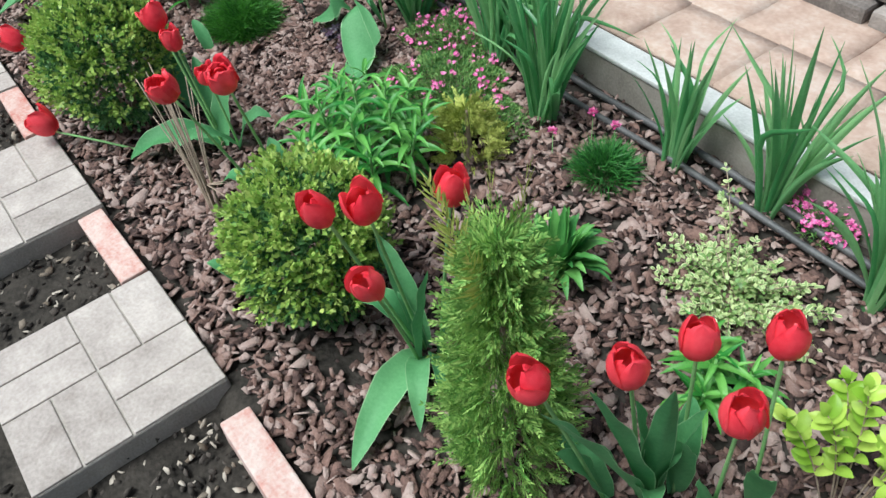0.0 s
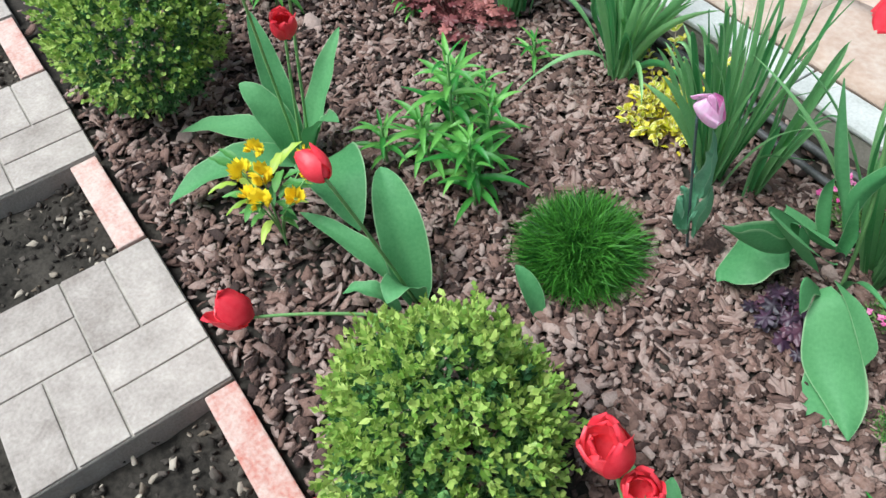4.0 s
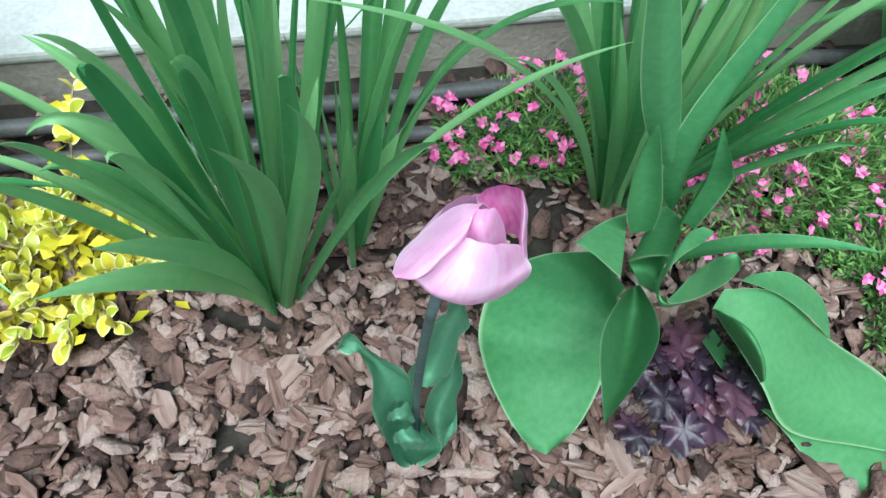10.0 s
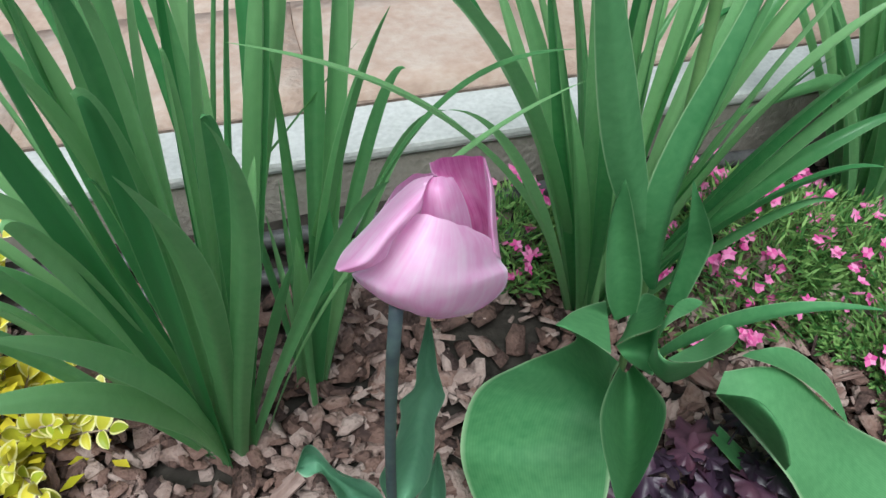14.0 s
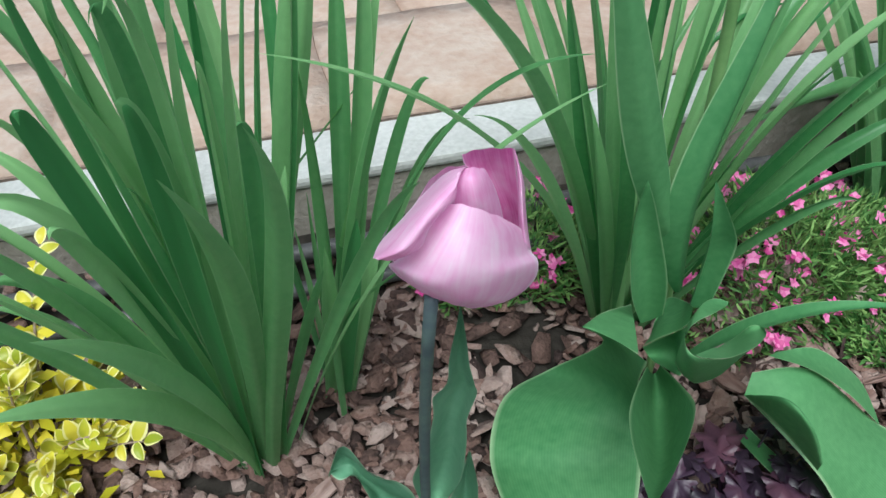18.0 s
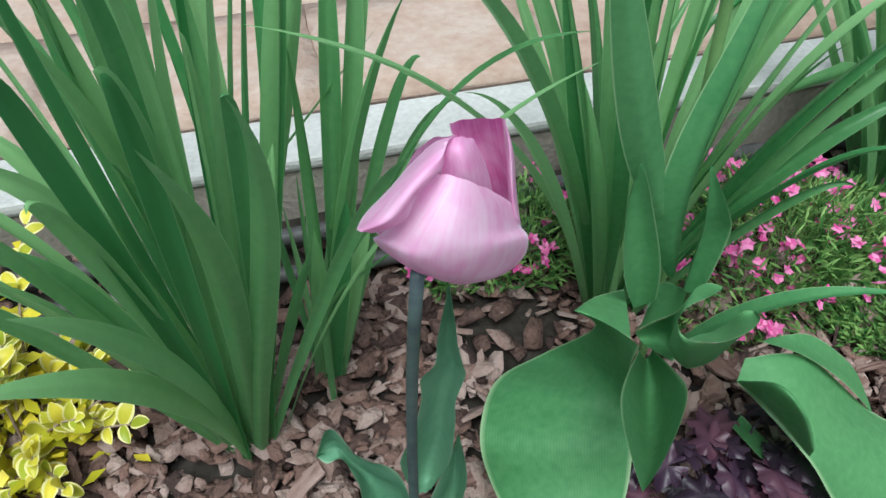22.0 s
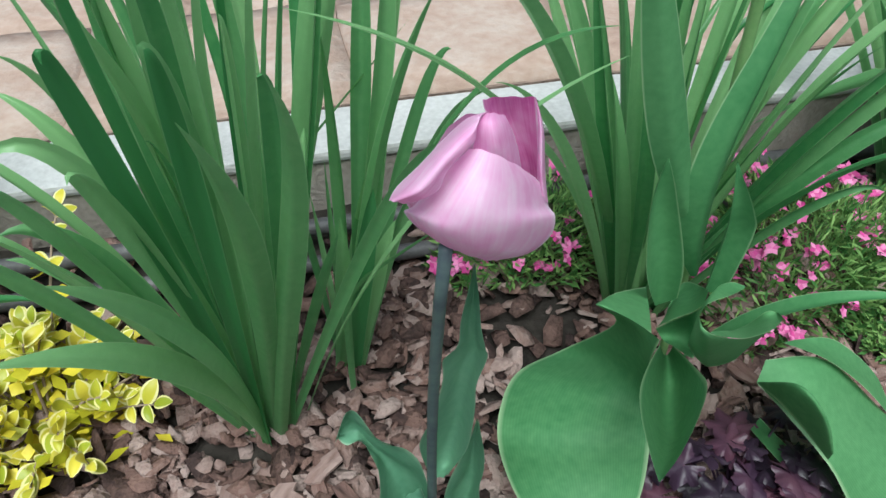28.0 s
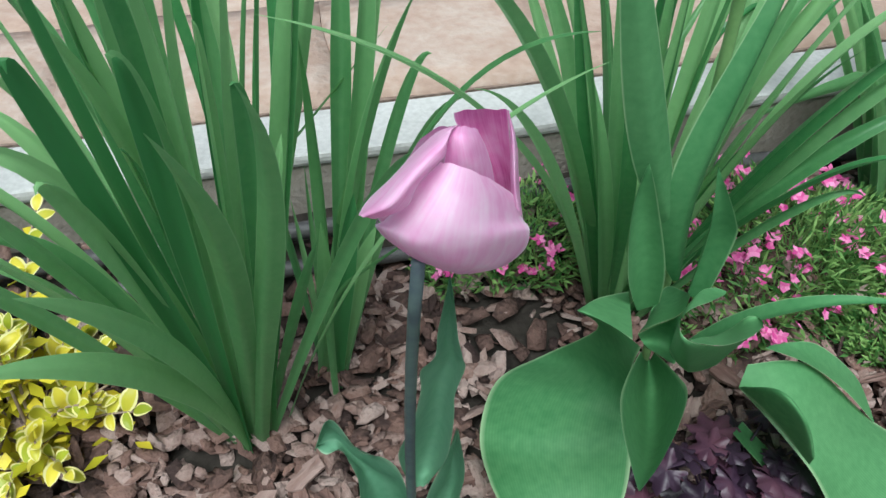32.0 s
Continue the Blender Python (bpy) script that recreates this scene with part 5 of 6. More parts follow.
strap(left_clump, (-1.176, 1.000, 0.268), (-1.141, 0.930, 0.397), 0.0098)
strap(left_clump, (-1.268, 1.020, 0.281), (-1.277, 1.000, 0.377), 0.0122)
strap(left_clump, (-1.236, 1.030, 0.327), (-1.229, 1.020, 0.430), 0.0122)
strap(left_clump, (-1.217, 1.040, 0.244), (-1.195, 1.040, 0.346), 0.0124)
strap(left_clump, (-1.245, 1.030, 0.345), (-1.228, 0.990, 0.493), 0.0135)
strap(left_clump, (-1.221, 1.060, 0.350), (-1.203, 1.030, 0.475), 0.0125)
strap(left_clump, (-1.206, 1.080, 0.333), (-1.186, 1.060, 0.459), 0.0120)
strap(left_clump, (-1.190, 1.100, 0.337), (-1.167, 1.090, 0.448), 0.0120)
strap(left_clump, (-1.179, 1.120, 0.327), (-1.158, 1.120, 0.433), 0.0110)
strap(left_clump, (-1.265, 1.030, 0.380), (-1.256, 1.000, 0.489), 0.0130)
strap(left_clump, (-1.282, 1.040, 0.370), (-1.277, 1.020, 0.482), 0.0130)
strap(left_clump, (-1.289, 1.000, 0.393), (-1.285, 0.970, 0.486), 0.0125)
strap(left_clump, (-1.256, 1.050, 0.357), (-1.247, 1.030, 0.476), 0.0125)
strap(left_clump, (-1.236, 1.100, 0.348), (-1.222, 1.110, 0.449), 0.0090)
strap(left_clump, (-1.290, 0.980, 0.364), (-1.296, 0.950, 0.448), 0.0125)
strap(left_clump, (-1.293, 0.990, 0.314), (-1.305, 0.950, 0.391), 0.0130)
strap(left_clump, (-1.258, 0.985, 0.339), (-1.256, 0.940, 0.454), 0.0125)
low_leaf(left_clump, ((-1.262, 1.075, -0.010), (-1.262, 1.020, 0.182), (-1.280, 0.960, 0.302), (-1.323, 0.925, 0.357)), 0.0205, 0, 0.35, (0.1, 0.75, 0.65))
low_leaf(left_clump, ((-1.262, 1.075, -0.010), (-1.269, 1.020, 0.167), (-1.295, 0.965, 0.278), (-1.372, 0.935, 0.303)), 0.0220, 0, 0.35, (0.1, 0.75, 0.65))
low_leaf(left_clump, ((-1.262, 1.075, -0.010), (-1.233, 0.990, 0.283), (-1.232, 0.960, 0.345), (-1.248, 0.910, 0.438)), 0.0190, -25, 0.6, (0.8, -0.1, 0.5))
low_leaf(left_clump, ((-1.258, 1.07, -0.010), (-1.234, 1.000, 0.234), (-1.193, 0.970, 0.369), (-1.213, 0.920, 0.448)), 0.0185, -35, 0.5, (1, -0.2, 0.1))
strap(young_tuft, (-1.14, 1.12, 0.24), (-1.101, 1.08, 0.407), 0.0182)
strap(young_tuft, (-1.117, 1.13, 0.26), (-1.085, 1.11, 0.347), 0.0104)
strap(young_tuft, (-1.11, 1.12, 0.237), (-1.062, 1.09, 0.322), 0.0104)
strap(young_tuft, (-1.139, 1.15, 0.278), (-1.101, 1.16, 0.407), 0.0195)
strap(young_tuft, (-1.144, 1.16, 0.289), (-1.129, 1.18, 0.419), 0.0169)
strap(young_tuft, (-1.17, 1.12, 0.237), (-1.173, 1.11, 0.373), 0.0169)
strap(young_tuft, (-1.132, 1.14, 0.308), (-1.118, 1.15, 0.435), 0.0182)
strap(young_tuft, (-1.156, 1.12, 0.117), (-1.131, 1.11, 0.205), 0.0195)
strap(young_tuft, (-1.163, 1.1, 0.167), (-1.15, 1.09, 0.255), 0.0182)
strap(young_tuft, (-1.179, 1.12, 0.126), (-1.174, 1.12, 0.209), 0.0156)
low_leaf(young_tuft, ((-1.18, 1.14, -0.01), (-1.129, 1.12, 0.225), (-1.085, 1.08, 0.375), (-1.007, 1.02, 0.395)), 0.011)
low_leaf(left_clump, ((-1.235, 1.09, -0.01), (-1.176, 1.05, 0.22), (-1.099, 1.02, 0.344), (-1.015, 0.99, 0.393)), 0.0125, 0, 0.3)
low_leaf(right_clump, ((-0.89, 1.15, -0.01), (-0.958, 1.1, 0.234), (-1.039, 1.05, 0.424), (-1.133, 1.0, 0.476)), 0.018)
low_leaf(right_clump, ((-0.9, 1.15, -0.01), (-0.981, 1.08, 0.243), (-1.074, 1.02, 0.385), (-1.199, 1.0, 0.438)), 0.015, -10)
low_leaf(right_clump, ((-0.9, 1.15, -0.01), (-0.981, 1.07, 0.222), (-1.049, 1.02, 0.364), (-1.091, 1.0, 0.382)), 0.013, 10)
strap(right_clump, (-0.967, 1.12, 0.234), (-1.019, 1.15, 0.414), 0.0160)
strap(right_clump, (-0.952, 1.13, 0.241), (-1.0, 1.15, 0.403), 0.0170)
strap(right_clump, (-0.957, 1.1, 0.245), (-0.986, 1.12, 0.427), 0.0170)
strap(right_clump, (-0.926, 1.14, 0.24), (-0.945, 1.17, 0.413), 0.0170)
strap(right_clump, (-0.932, 1.11, 0.26), (-0.951, 1.12, 0.437), 0.0170)
strap(right_clump, (-0.894, 1.15, 0.238), (-0.893, 1.19, 0.408), 0.0170)
strap(right_clump, (-0.821, 1.13, 0.245), (-0.726, 1.15, 0.372), 0.0180)
strap(right_clump, (-0.819, 1.1, 0.251), (-0.713, 1.12, 0.372), 0.0180)
strap(right_clump, (-0.817, 1.08, 0.252), (-0.723, 1.06, 0.378), 0.0190)
strap(right_clump, (-0.828, 1.05, 0.263), (-0.742, 1.02, 0.369), 0.0180)
strap(right_clump, (-0.826, 1.04, 0.258), (-0.751, 1.0, 0.359), 0.0160)
strap(right_clump, (-0.824, 1.04, 0.233), (-0.712, 1.02, 0.307), 0.0140)
strap(right_clump, (-0.828, 1.03, 0.221), (-0.77, 0.98, 0.287), 0.0145)
strap(right_clump, (-0.829, 1.03, 0.207), (-0.78, 1.0, 0.243), 0.0120)
strap(right_clump, (-0.845, 1.15, 0.261), (-0.789, 1.18, 0.389), 0.0170)
strap(right_clump, (-0.861, 1.16, 0.259), (-0.849, 1.18, 0.406), 0.0170)
strap(right_clump, (-0.859, 1.09, 0.244), (-0.8, 1.1, 0.4), 0.0200)
strap(right_clump, (-0.821, 1.1, 0.21), (-0.705, 1.12, 0.293), 0.0160)
strap(right_clump, (-0.938, 1.1, 0.186), (-0.965, 1.1, 0.314), 0.0160)
strap(right_clump, (-0.926, 1.09, 0.203), (-0.952, 1.08, 0.345), 0.0160)


def build_wilting_tulip():
    """Upright petals meet in a point while two outer ones have dropped outwards."""
    ob = thing("red_tulip", (-0.895, 1.05, 0), "red tulip shedding petals above very broad smooth green leaves", "tulip", "red tulips")
    foot = V((-0.982, 0.955, 0.635))
    stem_part(ob, [(-0.895, 1.05, -0.01), (-0.905, 1.03, 0.36), foot], 0.0042, 0.0036, STEM)
    tip = foot + V((0, 0, 0.072)) - ob.location
    for k in range(6):
        inner = k % 2
        verts, uvs, faces = [], [], []
        for i in range(13):
            v = i / 12
            r = (0.004 + 0.028 * math.sin(1.45 * v ** 0.85)) * (0.86 if inner else 1.0) + 0.004 * v ** 6
            half = (0.30 + 0.75 * math.sin(math.pi * min(1, 0.08 + 0.86 * v))) * (1.0 if v < 0.8 else math.sqrt(max(0.04, 1 - ((v - 0.8) / 0.2) ** 2)))
            for c in range(9):
                u = c / 4 - 1
                a = k * 1.047 + 0.4 + u * half
                rr = r * (1 + 0.09 * (1 - u * u) * v) + 0.002 * math.sin(4 * u + k)
                verts.append(tip + V((math.cos(a) * rr, math.sin(a) * rr, -(0.064 if inner else 0.058 + 0.007 * math.sin(k * 2)) * v - 0.004 * u * u * v + 0.003 * inner)))
                uvs.append((c / 8, v))
        for i in range(12):
            for c in range(8):
                a = i * 9 + c
                faces.append((a, a + 1, a + 10, a + 9))
        part("petal", mesh_data("petal", verts, faces, RED, uvs), ob)
    broad_leaf(ob, [[foot + V(p) for p in r] for r in (((0, -0.012, 0.006), (0.0, 0.0, 0.012), (0, 0.012, 0.006)), ((0.022, -0.020, 0.0), (0.024, -0.006, 0.008), (0.026, 0.008, 0.0)), ((0.042, -0.016, -0.002), (0.043, -0.012, 0.001), (0.045, -0.006, -0.002)))], RED, "petal")
    return ob


ob = build_wilting_tulip()
def blade(p0, p1, p2, p3, width, prof=prof_broad, fold=0.3, side=None, wave=0.0, waves=2.0, twist=0.0, n=26, cols=12, material=TULIP_LEAF):
    """A leaf of the broad-leaved tulip along a curve of four points."""
    base = ob.location
    path = bezier(*(V(p) - base for p in (p0, p1, p2, p3)), n)
    flat = V(p3) - V(p0)
    verts, faces, uvs = ribbon(path, width, prof, side or (-flat.y, flat.x, 0), fold, wave, waves, cols, twist)
    part("leaf", mesh_data("leaf", verts, faces, material, uvs), ob)


# the broad blade: its base clasps the stem, its heart-shaped end hangs to the bark
broad_leaf(ob, (((-1.024, 0.965, 0.223), (-1.014, 0.940, 0.233), (-1.009, 0.910, 0.243)), ((-0.994, 0.985, 0.174), (-0.997, 0.955, 0.195), (-1.004, 0.920, 0.210)), ((-1.004, 1.045, 0.079), (-0.987, 0.990, 0.122), (-0.981, 0.945, 0.155)), ((-1.051, 1.030, 0.079), (-1.012, 0.975, 0.108), (-0.968, 0.950, 0.111)), ((-1.083, 0.980, 0.086), (-1.033, 0.945, 0.100), (-0.978, 0.930, 0.102)), ((-1.083, 0.950, 0.059), (-1.036, 0.920, 0.074), (-0.988, 0.910, 0.070)), ((-1.074, 0.908, 0.051), (-1.043, 0.888, 0.060), (-1.014, 0.882, 0.060)), ((-1.063, 0.876, 0.054), (-1.046, 0.872, 0.050), (-1.037, 0.868, 0.060)), ((-1.048, 0.866, 0.046), (-1.048, 0.865, 0.047), (-1.047, 0.866, 0.045))))
# the far rim of the clasping base
broad_leaf(ob, (((-1.023, 0.966, 0.223), (-1.026, 0.962, 0.227), (-1.023, 0.965, 0.222)), ((-0.996, 0.990, 0.202), (-1.008, 0.966, 0.218), (-1.015, 0.950, 0.227)), ((-0.969, 1.010, 0.180), (-0.991, 0.969, 0.208), (-1.009, 0.935, 0.230)), ((-0.950, 1.020, 0.168), (-0.979, 0.969, 0.202), (-1.005, 0.925, 0.232))))
# the cupped leaf with its point towards the path
broad_leaf(ob, (((-1.0052, 0.9140, 0.2336), (-0.9762, 0.9420, 0.1822), (-0.9822, 0.9300, 0.2079)), ((-1.0188, 0.9020, 0.2317), (-0.9755, 0.9320, 0.1623), (-0.9828, 0.9020, 0.2170)), ((-1.0306, 0.8880, 0.2297), (-0.9878, 0.9050, 0.1655), (-1.0008, 0.8700, 0.2469)), ((-1.0397, 0.8680, 0.2318), (-1.0026, 0.8820, 0.1785), (-1.0156, 0.8520, 0.2484)), ((-1.0460, 0.8460, 0.2334), (-1.0277, 0.8520, 0.2062), (-1.0302, 0.8400, 0.2352)), ((-1.0530, 0.8280, 0.2427), (-1.0472, 0.8300, 0.2342), (-1.0481, 0.8260, 0.2435)), ((-1.0567, 0.8200, 0.2492), (-1.0564, 0.8200, 0.2491), (-1.0562, 0.8200, 0.2489))))
# the lobe that stands behind the cup
broad_leaf(ob, (((-0.9771, 0.9600, 0.1917), (-0.9490, 0.9900, 0.1614), (-0.9322, 1.0100, 0.1506)), ((-0.9680, 0.9550, 0.2030), (-0.9256, 1.0100, 0.1561), (-0.9086, 1.0300, 0.1527)), ((-0.9623, 0.9450, 0.2189), (-0.9242, 0.9900, 0.1777), (-0.9059, 1.0100, 0.1659)), ((-0.9684, 0.9300, 0.2433), (-0.9508, 0.9500, 0.2250), (-0.9332, 0.9700, 0.2075))))
# its hollow throat
broad_leaf(ob, (((-0.9763, 0.9600, 0.1910), (-0.9711, 0.9550, 0.1822), (-0.9829, 0.9300, 0.2081)), ((-0.9679, 0.9550, 0.2025), (-0.9561, 0.9550, 0.1795), (-0.9653, 0.9300, 0.1899)), ((-0.9622, 0.9450, 0.2184), (-0.9535, 0.9500, 0.1933), (-0.9583, 0.9350, 0.1840)), ((-0.9688, 0.9300, 0.2422), (-0.9696, 0.9300, 0.2262), (-0.9616, 0.9350, 0.1920))))
# the trumpet-like curled leaf
broad_leaf(ob, (((-0.9688, 0.9300, 0.2434), (-0.9834, 0.9150, 0.2465), (-0.9666, 0.9350, 0.1983)), ((-1.0054, 0.8880, 0.2871), (-1.0002, 0.8920, 0.2651), (-0.9620, 0.9300, 0.1901)), ((-1.0114, 0.8750, 0.2918), (-0.9997, 0.8850, 0.2634), (-0.9525, 0.9300, 0.1784)), ((-1.0011, 0.8740, 0.2836), (-0.9880, 0.8880, 0.2514), (-0.9468, 0.9300, 0.1744)), ((-0.9690, 0.8880, 0.2567), (-0.9565, 0.9050, 0.2220), (-0.9315, 0.9350, 0.1659)), ((-0.9321, 0.9080, 0.2303), (-0.9200, 0.9280, 0.1915), (-0.9122, 0.9450, 0.1534))))
# its open end
broad_leaf(ob, (((-1.0057, 0.8760, 0.2861), (-0.9825, 0.8950, 0.2597), (-0.9591, 0.9150, 0.2317)), ((-1.0012, 0.8740, 0.2840), (-0.9554, 0.9150, 0.2292), (-0.9273, 0.9400, 0.1962)), ((-0.9690, 0.8880, 0.2567), (-0.9259, 0.9300, 0.2056), (-0.9012, 0.9550, 0.1802)), ((-0.9312, 0.9080, 0.2304), (-0.9025, 0.9380, 0.2006), (-0.8964, 0.9500, 0.1957)), ((-0.9066, 0.9250, 0.2132), (-0.8947, 0.9380, 0.2021), (-0.8914, 0.9460, 0.1982)), ((-0.9009, 0.9300, 0.2105), (-0.8996, 0.9320, 0.2098), (-0.8968, 0.9360, 0.2065))))
# its upper lobe
broad_leaf(ob, (((-1.0054, 0.8880, 0.2871), (-0.9864, 0.9100, 0.2636), (-0.9690, 0.9300, 0.2442)), ((-0.9880, 0.9050, 0.2729), (-0.9661, 0.9300, 0.2488), (-0.9512, 0.9450, 0.2353)), ((-0.9642, 0.9250, 0.2508), (-0.9472, 0.9450, 0.2349), (-0.9330, 0.9600, 0.2230)), ((-0.9410, 0.9400, 0.2339), (-0.9284, 0.9550, 0.2222), (-0.9193, 0.9650, 0.2169)), ((-0.9155, 0.9570, 0.2169), (-0.9137, 0.9590, 0.2162), (-0.9127, 0.9600, 0.2162))))
# the leaf that falls to the other side
broad_leaf(ob, (((-0.8938, 0.9350, 0.1322), (-0.8886, 0.9400, 0.1384), (-0.8833, 0.9450, 0.1444)), ((-0.8860, 0.9050, 0.1280), (-0.8617, 0.9200, 0.1374), (-0.8341, 0.9350, 0.1392)), ((-0.8692, 0.8700, 0.1092), (-0.8222, 0.8920, 0.0992), (-0.7578, 0.9150, 0.0631)), ((-0.8292, 0.8426, 0.0500), (-0.7828, 0.8549, 0.0650), (-0.7158, 0.8741, 0.0500)), ((-0.7586, 0.8194, 0.0350), (-0.7320, 0.8277, 0.0500), (-0.6972, 0.8337, 0.0400)), ((-0.6921, 0.7926, 0.0350), (-0.6914, 0.7927, 0.0360), (-0.6899, 0.7933, 0.0350))))
# its far edge, curled over
broad_leaf(ob, (((-0.8825, 0.9370, 0.1721), (-0.8675, 0.9450, 0.1617), (-0.8571, 0.9500, 0.1541)), ((-0.8430, 0.9300, 0.1491), (-0.8228, 0.9450, 0.1354), (-0.8149, 0.9530, 0.1378)), ((-0.8031, 0.9200, 0.1144), (-0.7784, 0.9350, 0.0978), (-0.7646, 0.9450, 0.0903)), ((-0.7580, 0.9140, 0.0625), (-0.7584, 0.9170, 0.0659), (-0.7577, 0.9220, 0.0689))))
# its rolled inner rim
broad_leaf(ob, (((-0.8938, 0.9350, 0.1322), (-0.8951, 0.9250, 0.1454), (-0.8826, 0.9250, 0.1306)), ((-0.9012, 0.9050, 0.1507), (-0.9089, 0.8900, 0.1907), (-0.8847, 0.8960, 0.1556)), ((-0.8885, 0.8850, 0.1379), (-0.9032, 0.8680, 0.1850), (-0.8769, 0.8760, 0.1414)), ((-0.8790, 0.8660, 0.1261), (-0.8841, 0.8620, 0.1410), (-0.8796, 0.8640, 0.1368))))
# the leaf beneath it, lying on the bark
broad_leaf(ob, (((-0.8855, 0.9300, 0.0763), (-0.8718, 0.9400, 0.0637), (-0.8641, 0.9450, 0.0641)), ((-0.8630, 0.8950, 0.0547), (-0.8514, 0.9000, 0.0529), (-0.8363, 0.9050, 0.0424)), ((-0.8235, 0.8514, 0.0300), (-0.8038, 0.8542, 0.0300), (-0.7862, 0.8512, 0.0300)), ((-0.8034, 0.8163, 0.0160), (-0.7713, 0.8203, 0.0240), (-0.7284, 0.8201, 0.0200)), ((-0.7859, 0.7961, 0.0140), (-0.7599, 0.7987, 0.0200), (-0.7296, 0.7987, 0.0160)), ((-0.7571, 0.7826, 0.0130), (-0.7460, 0.7809, 0.0140), (-0.7328, 0.7812, 0.0130))))
blade((-0.885, 1.03, 0.05), (-0.8730, 0.9900, 0.1400), (-0.8460, 0.9550, 0.2040), (-0.7720, 0.9300, 0.1930), 0.021, prof_lance, 0.4, cols=8)
# upright leaves that clasp the stem
blade((-0.932, 1.005, 0.235), (-0.985, 0.990, 0.335), (-1.001, 0.980, 0.410), (-1.03, 0.985, 0.50), 0.029, prof_lance, 0.5, (1, 0.1, 0.3), cols=8, twist=-12)
blade((-0.915, 1.010, 0.18), (-0.965, 0.985, 0.315), (-0.910, 0.99, 0.357), (-0.865, 1.04, 0.47), 0.033, prof_lance, 0.55, (1, 0.1, -0.3), cols=8, twist=16)
broad_leaf(ob, (((-0.926, 0.990, 0.305), (-0.926, 0.989, 0.305), (-0.925, 0.990, 0.304)), ((-0.924, 0.982, 0.262), (-0.914, 0.992, 0.264), (-0.904, 0.984, 0.262)), ((-0.922, 0.984, 0.225), (-0.908, 0.998, 0.225), (-0.896, 0.986, 0.235)), ((-0.920, 0.990, 0.17), (-0.908, 1.0, 0.17), (-0.900, 0.992, 0.17))))
broad_leaf(ob, (((-0.978, 0.990, 0.318), (-0.978, 0.989, 0.318), (-0.977, 0.990, 0.317)), ((-0.986, 0.984, 0.285), (-0.976, 0.994, 0.285), (-0.968, 0.986, 0.29)), ((-0.978, 0.984, 0.225), (-0.962, 0.996, 0.225), (-0.948, 0.986, 0.225)), ((-0.960, 0.99, 0.18), (-0.950, 0.998, 0.17), (-0.940, 0.992, 0.18))))


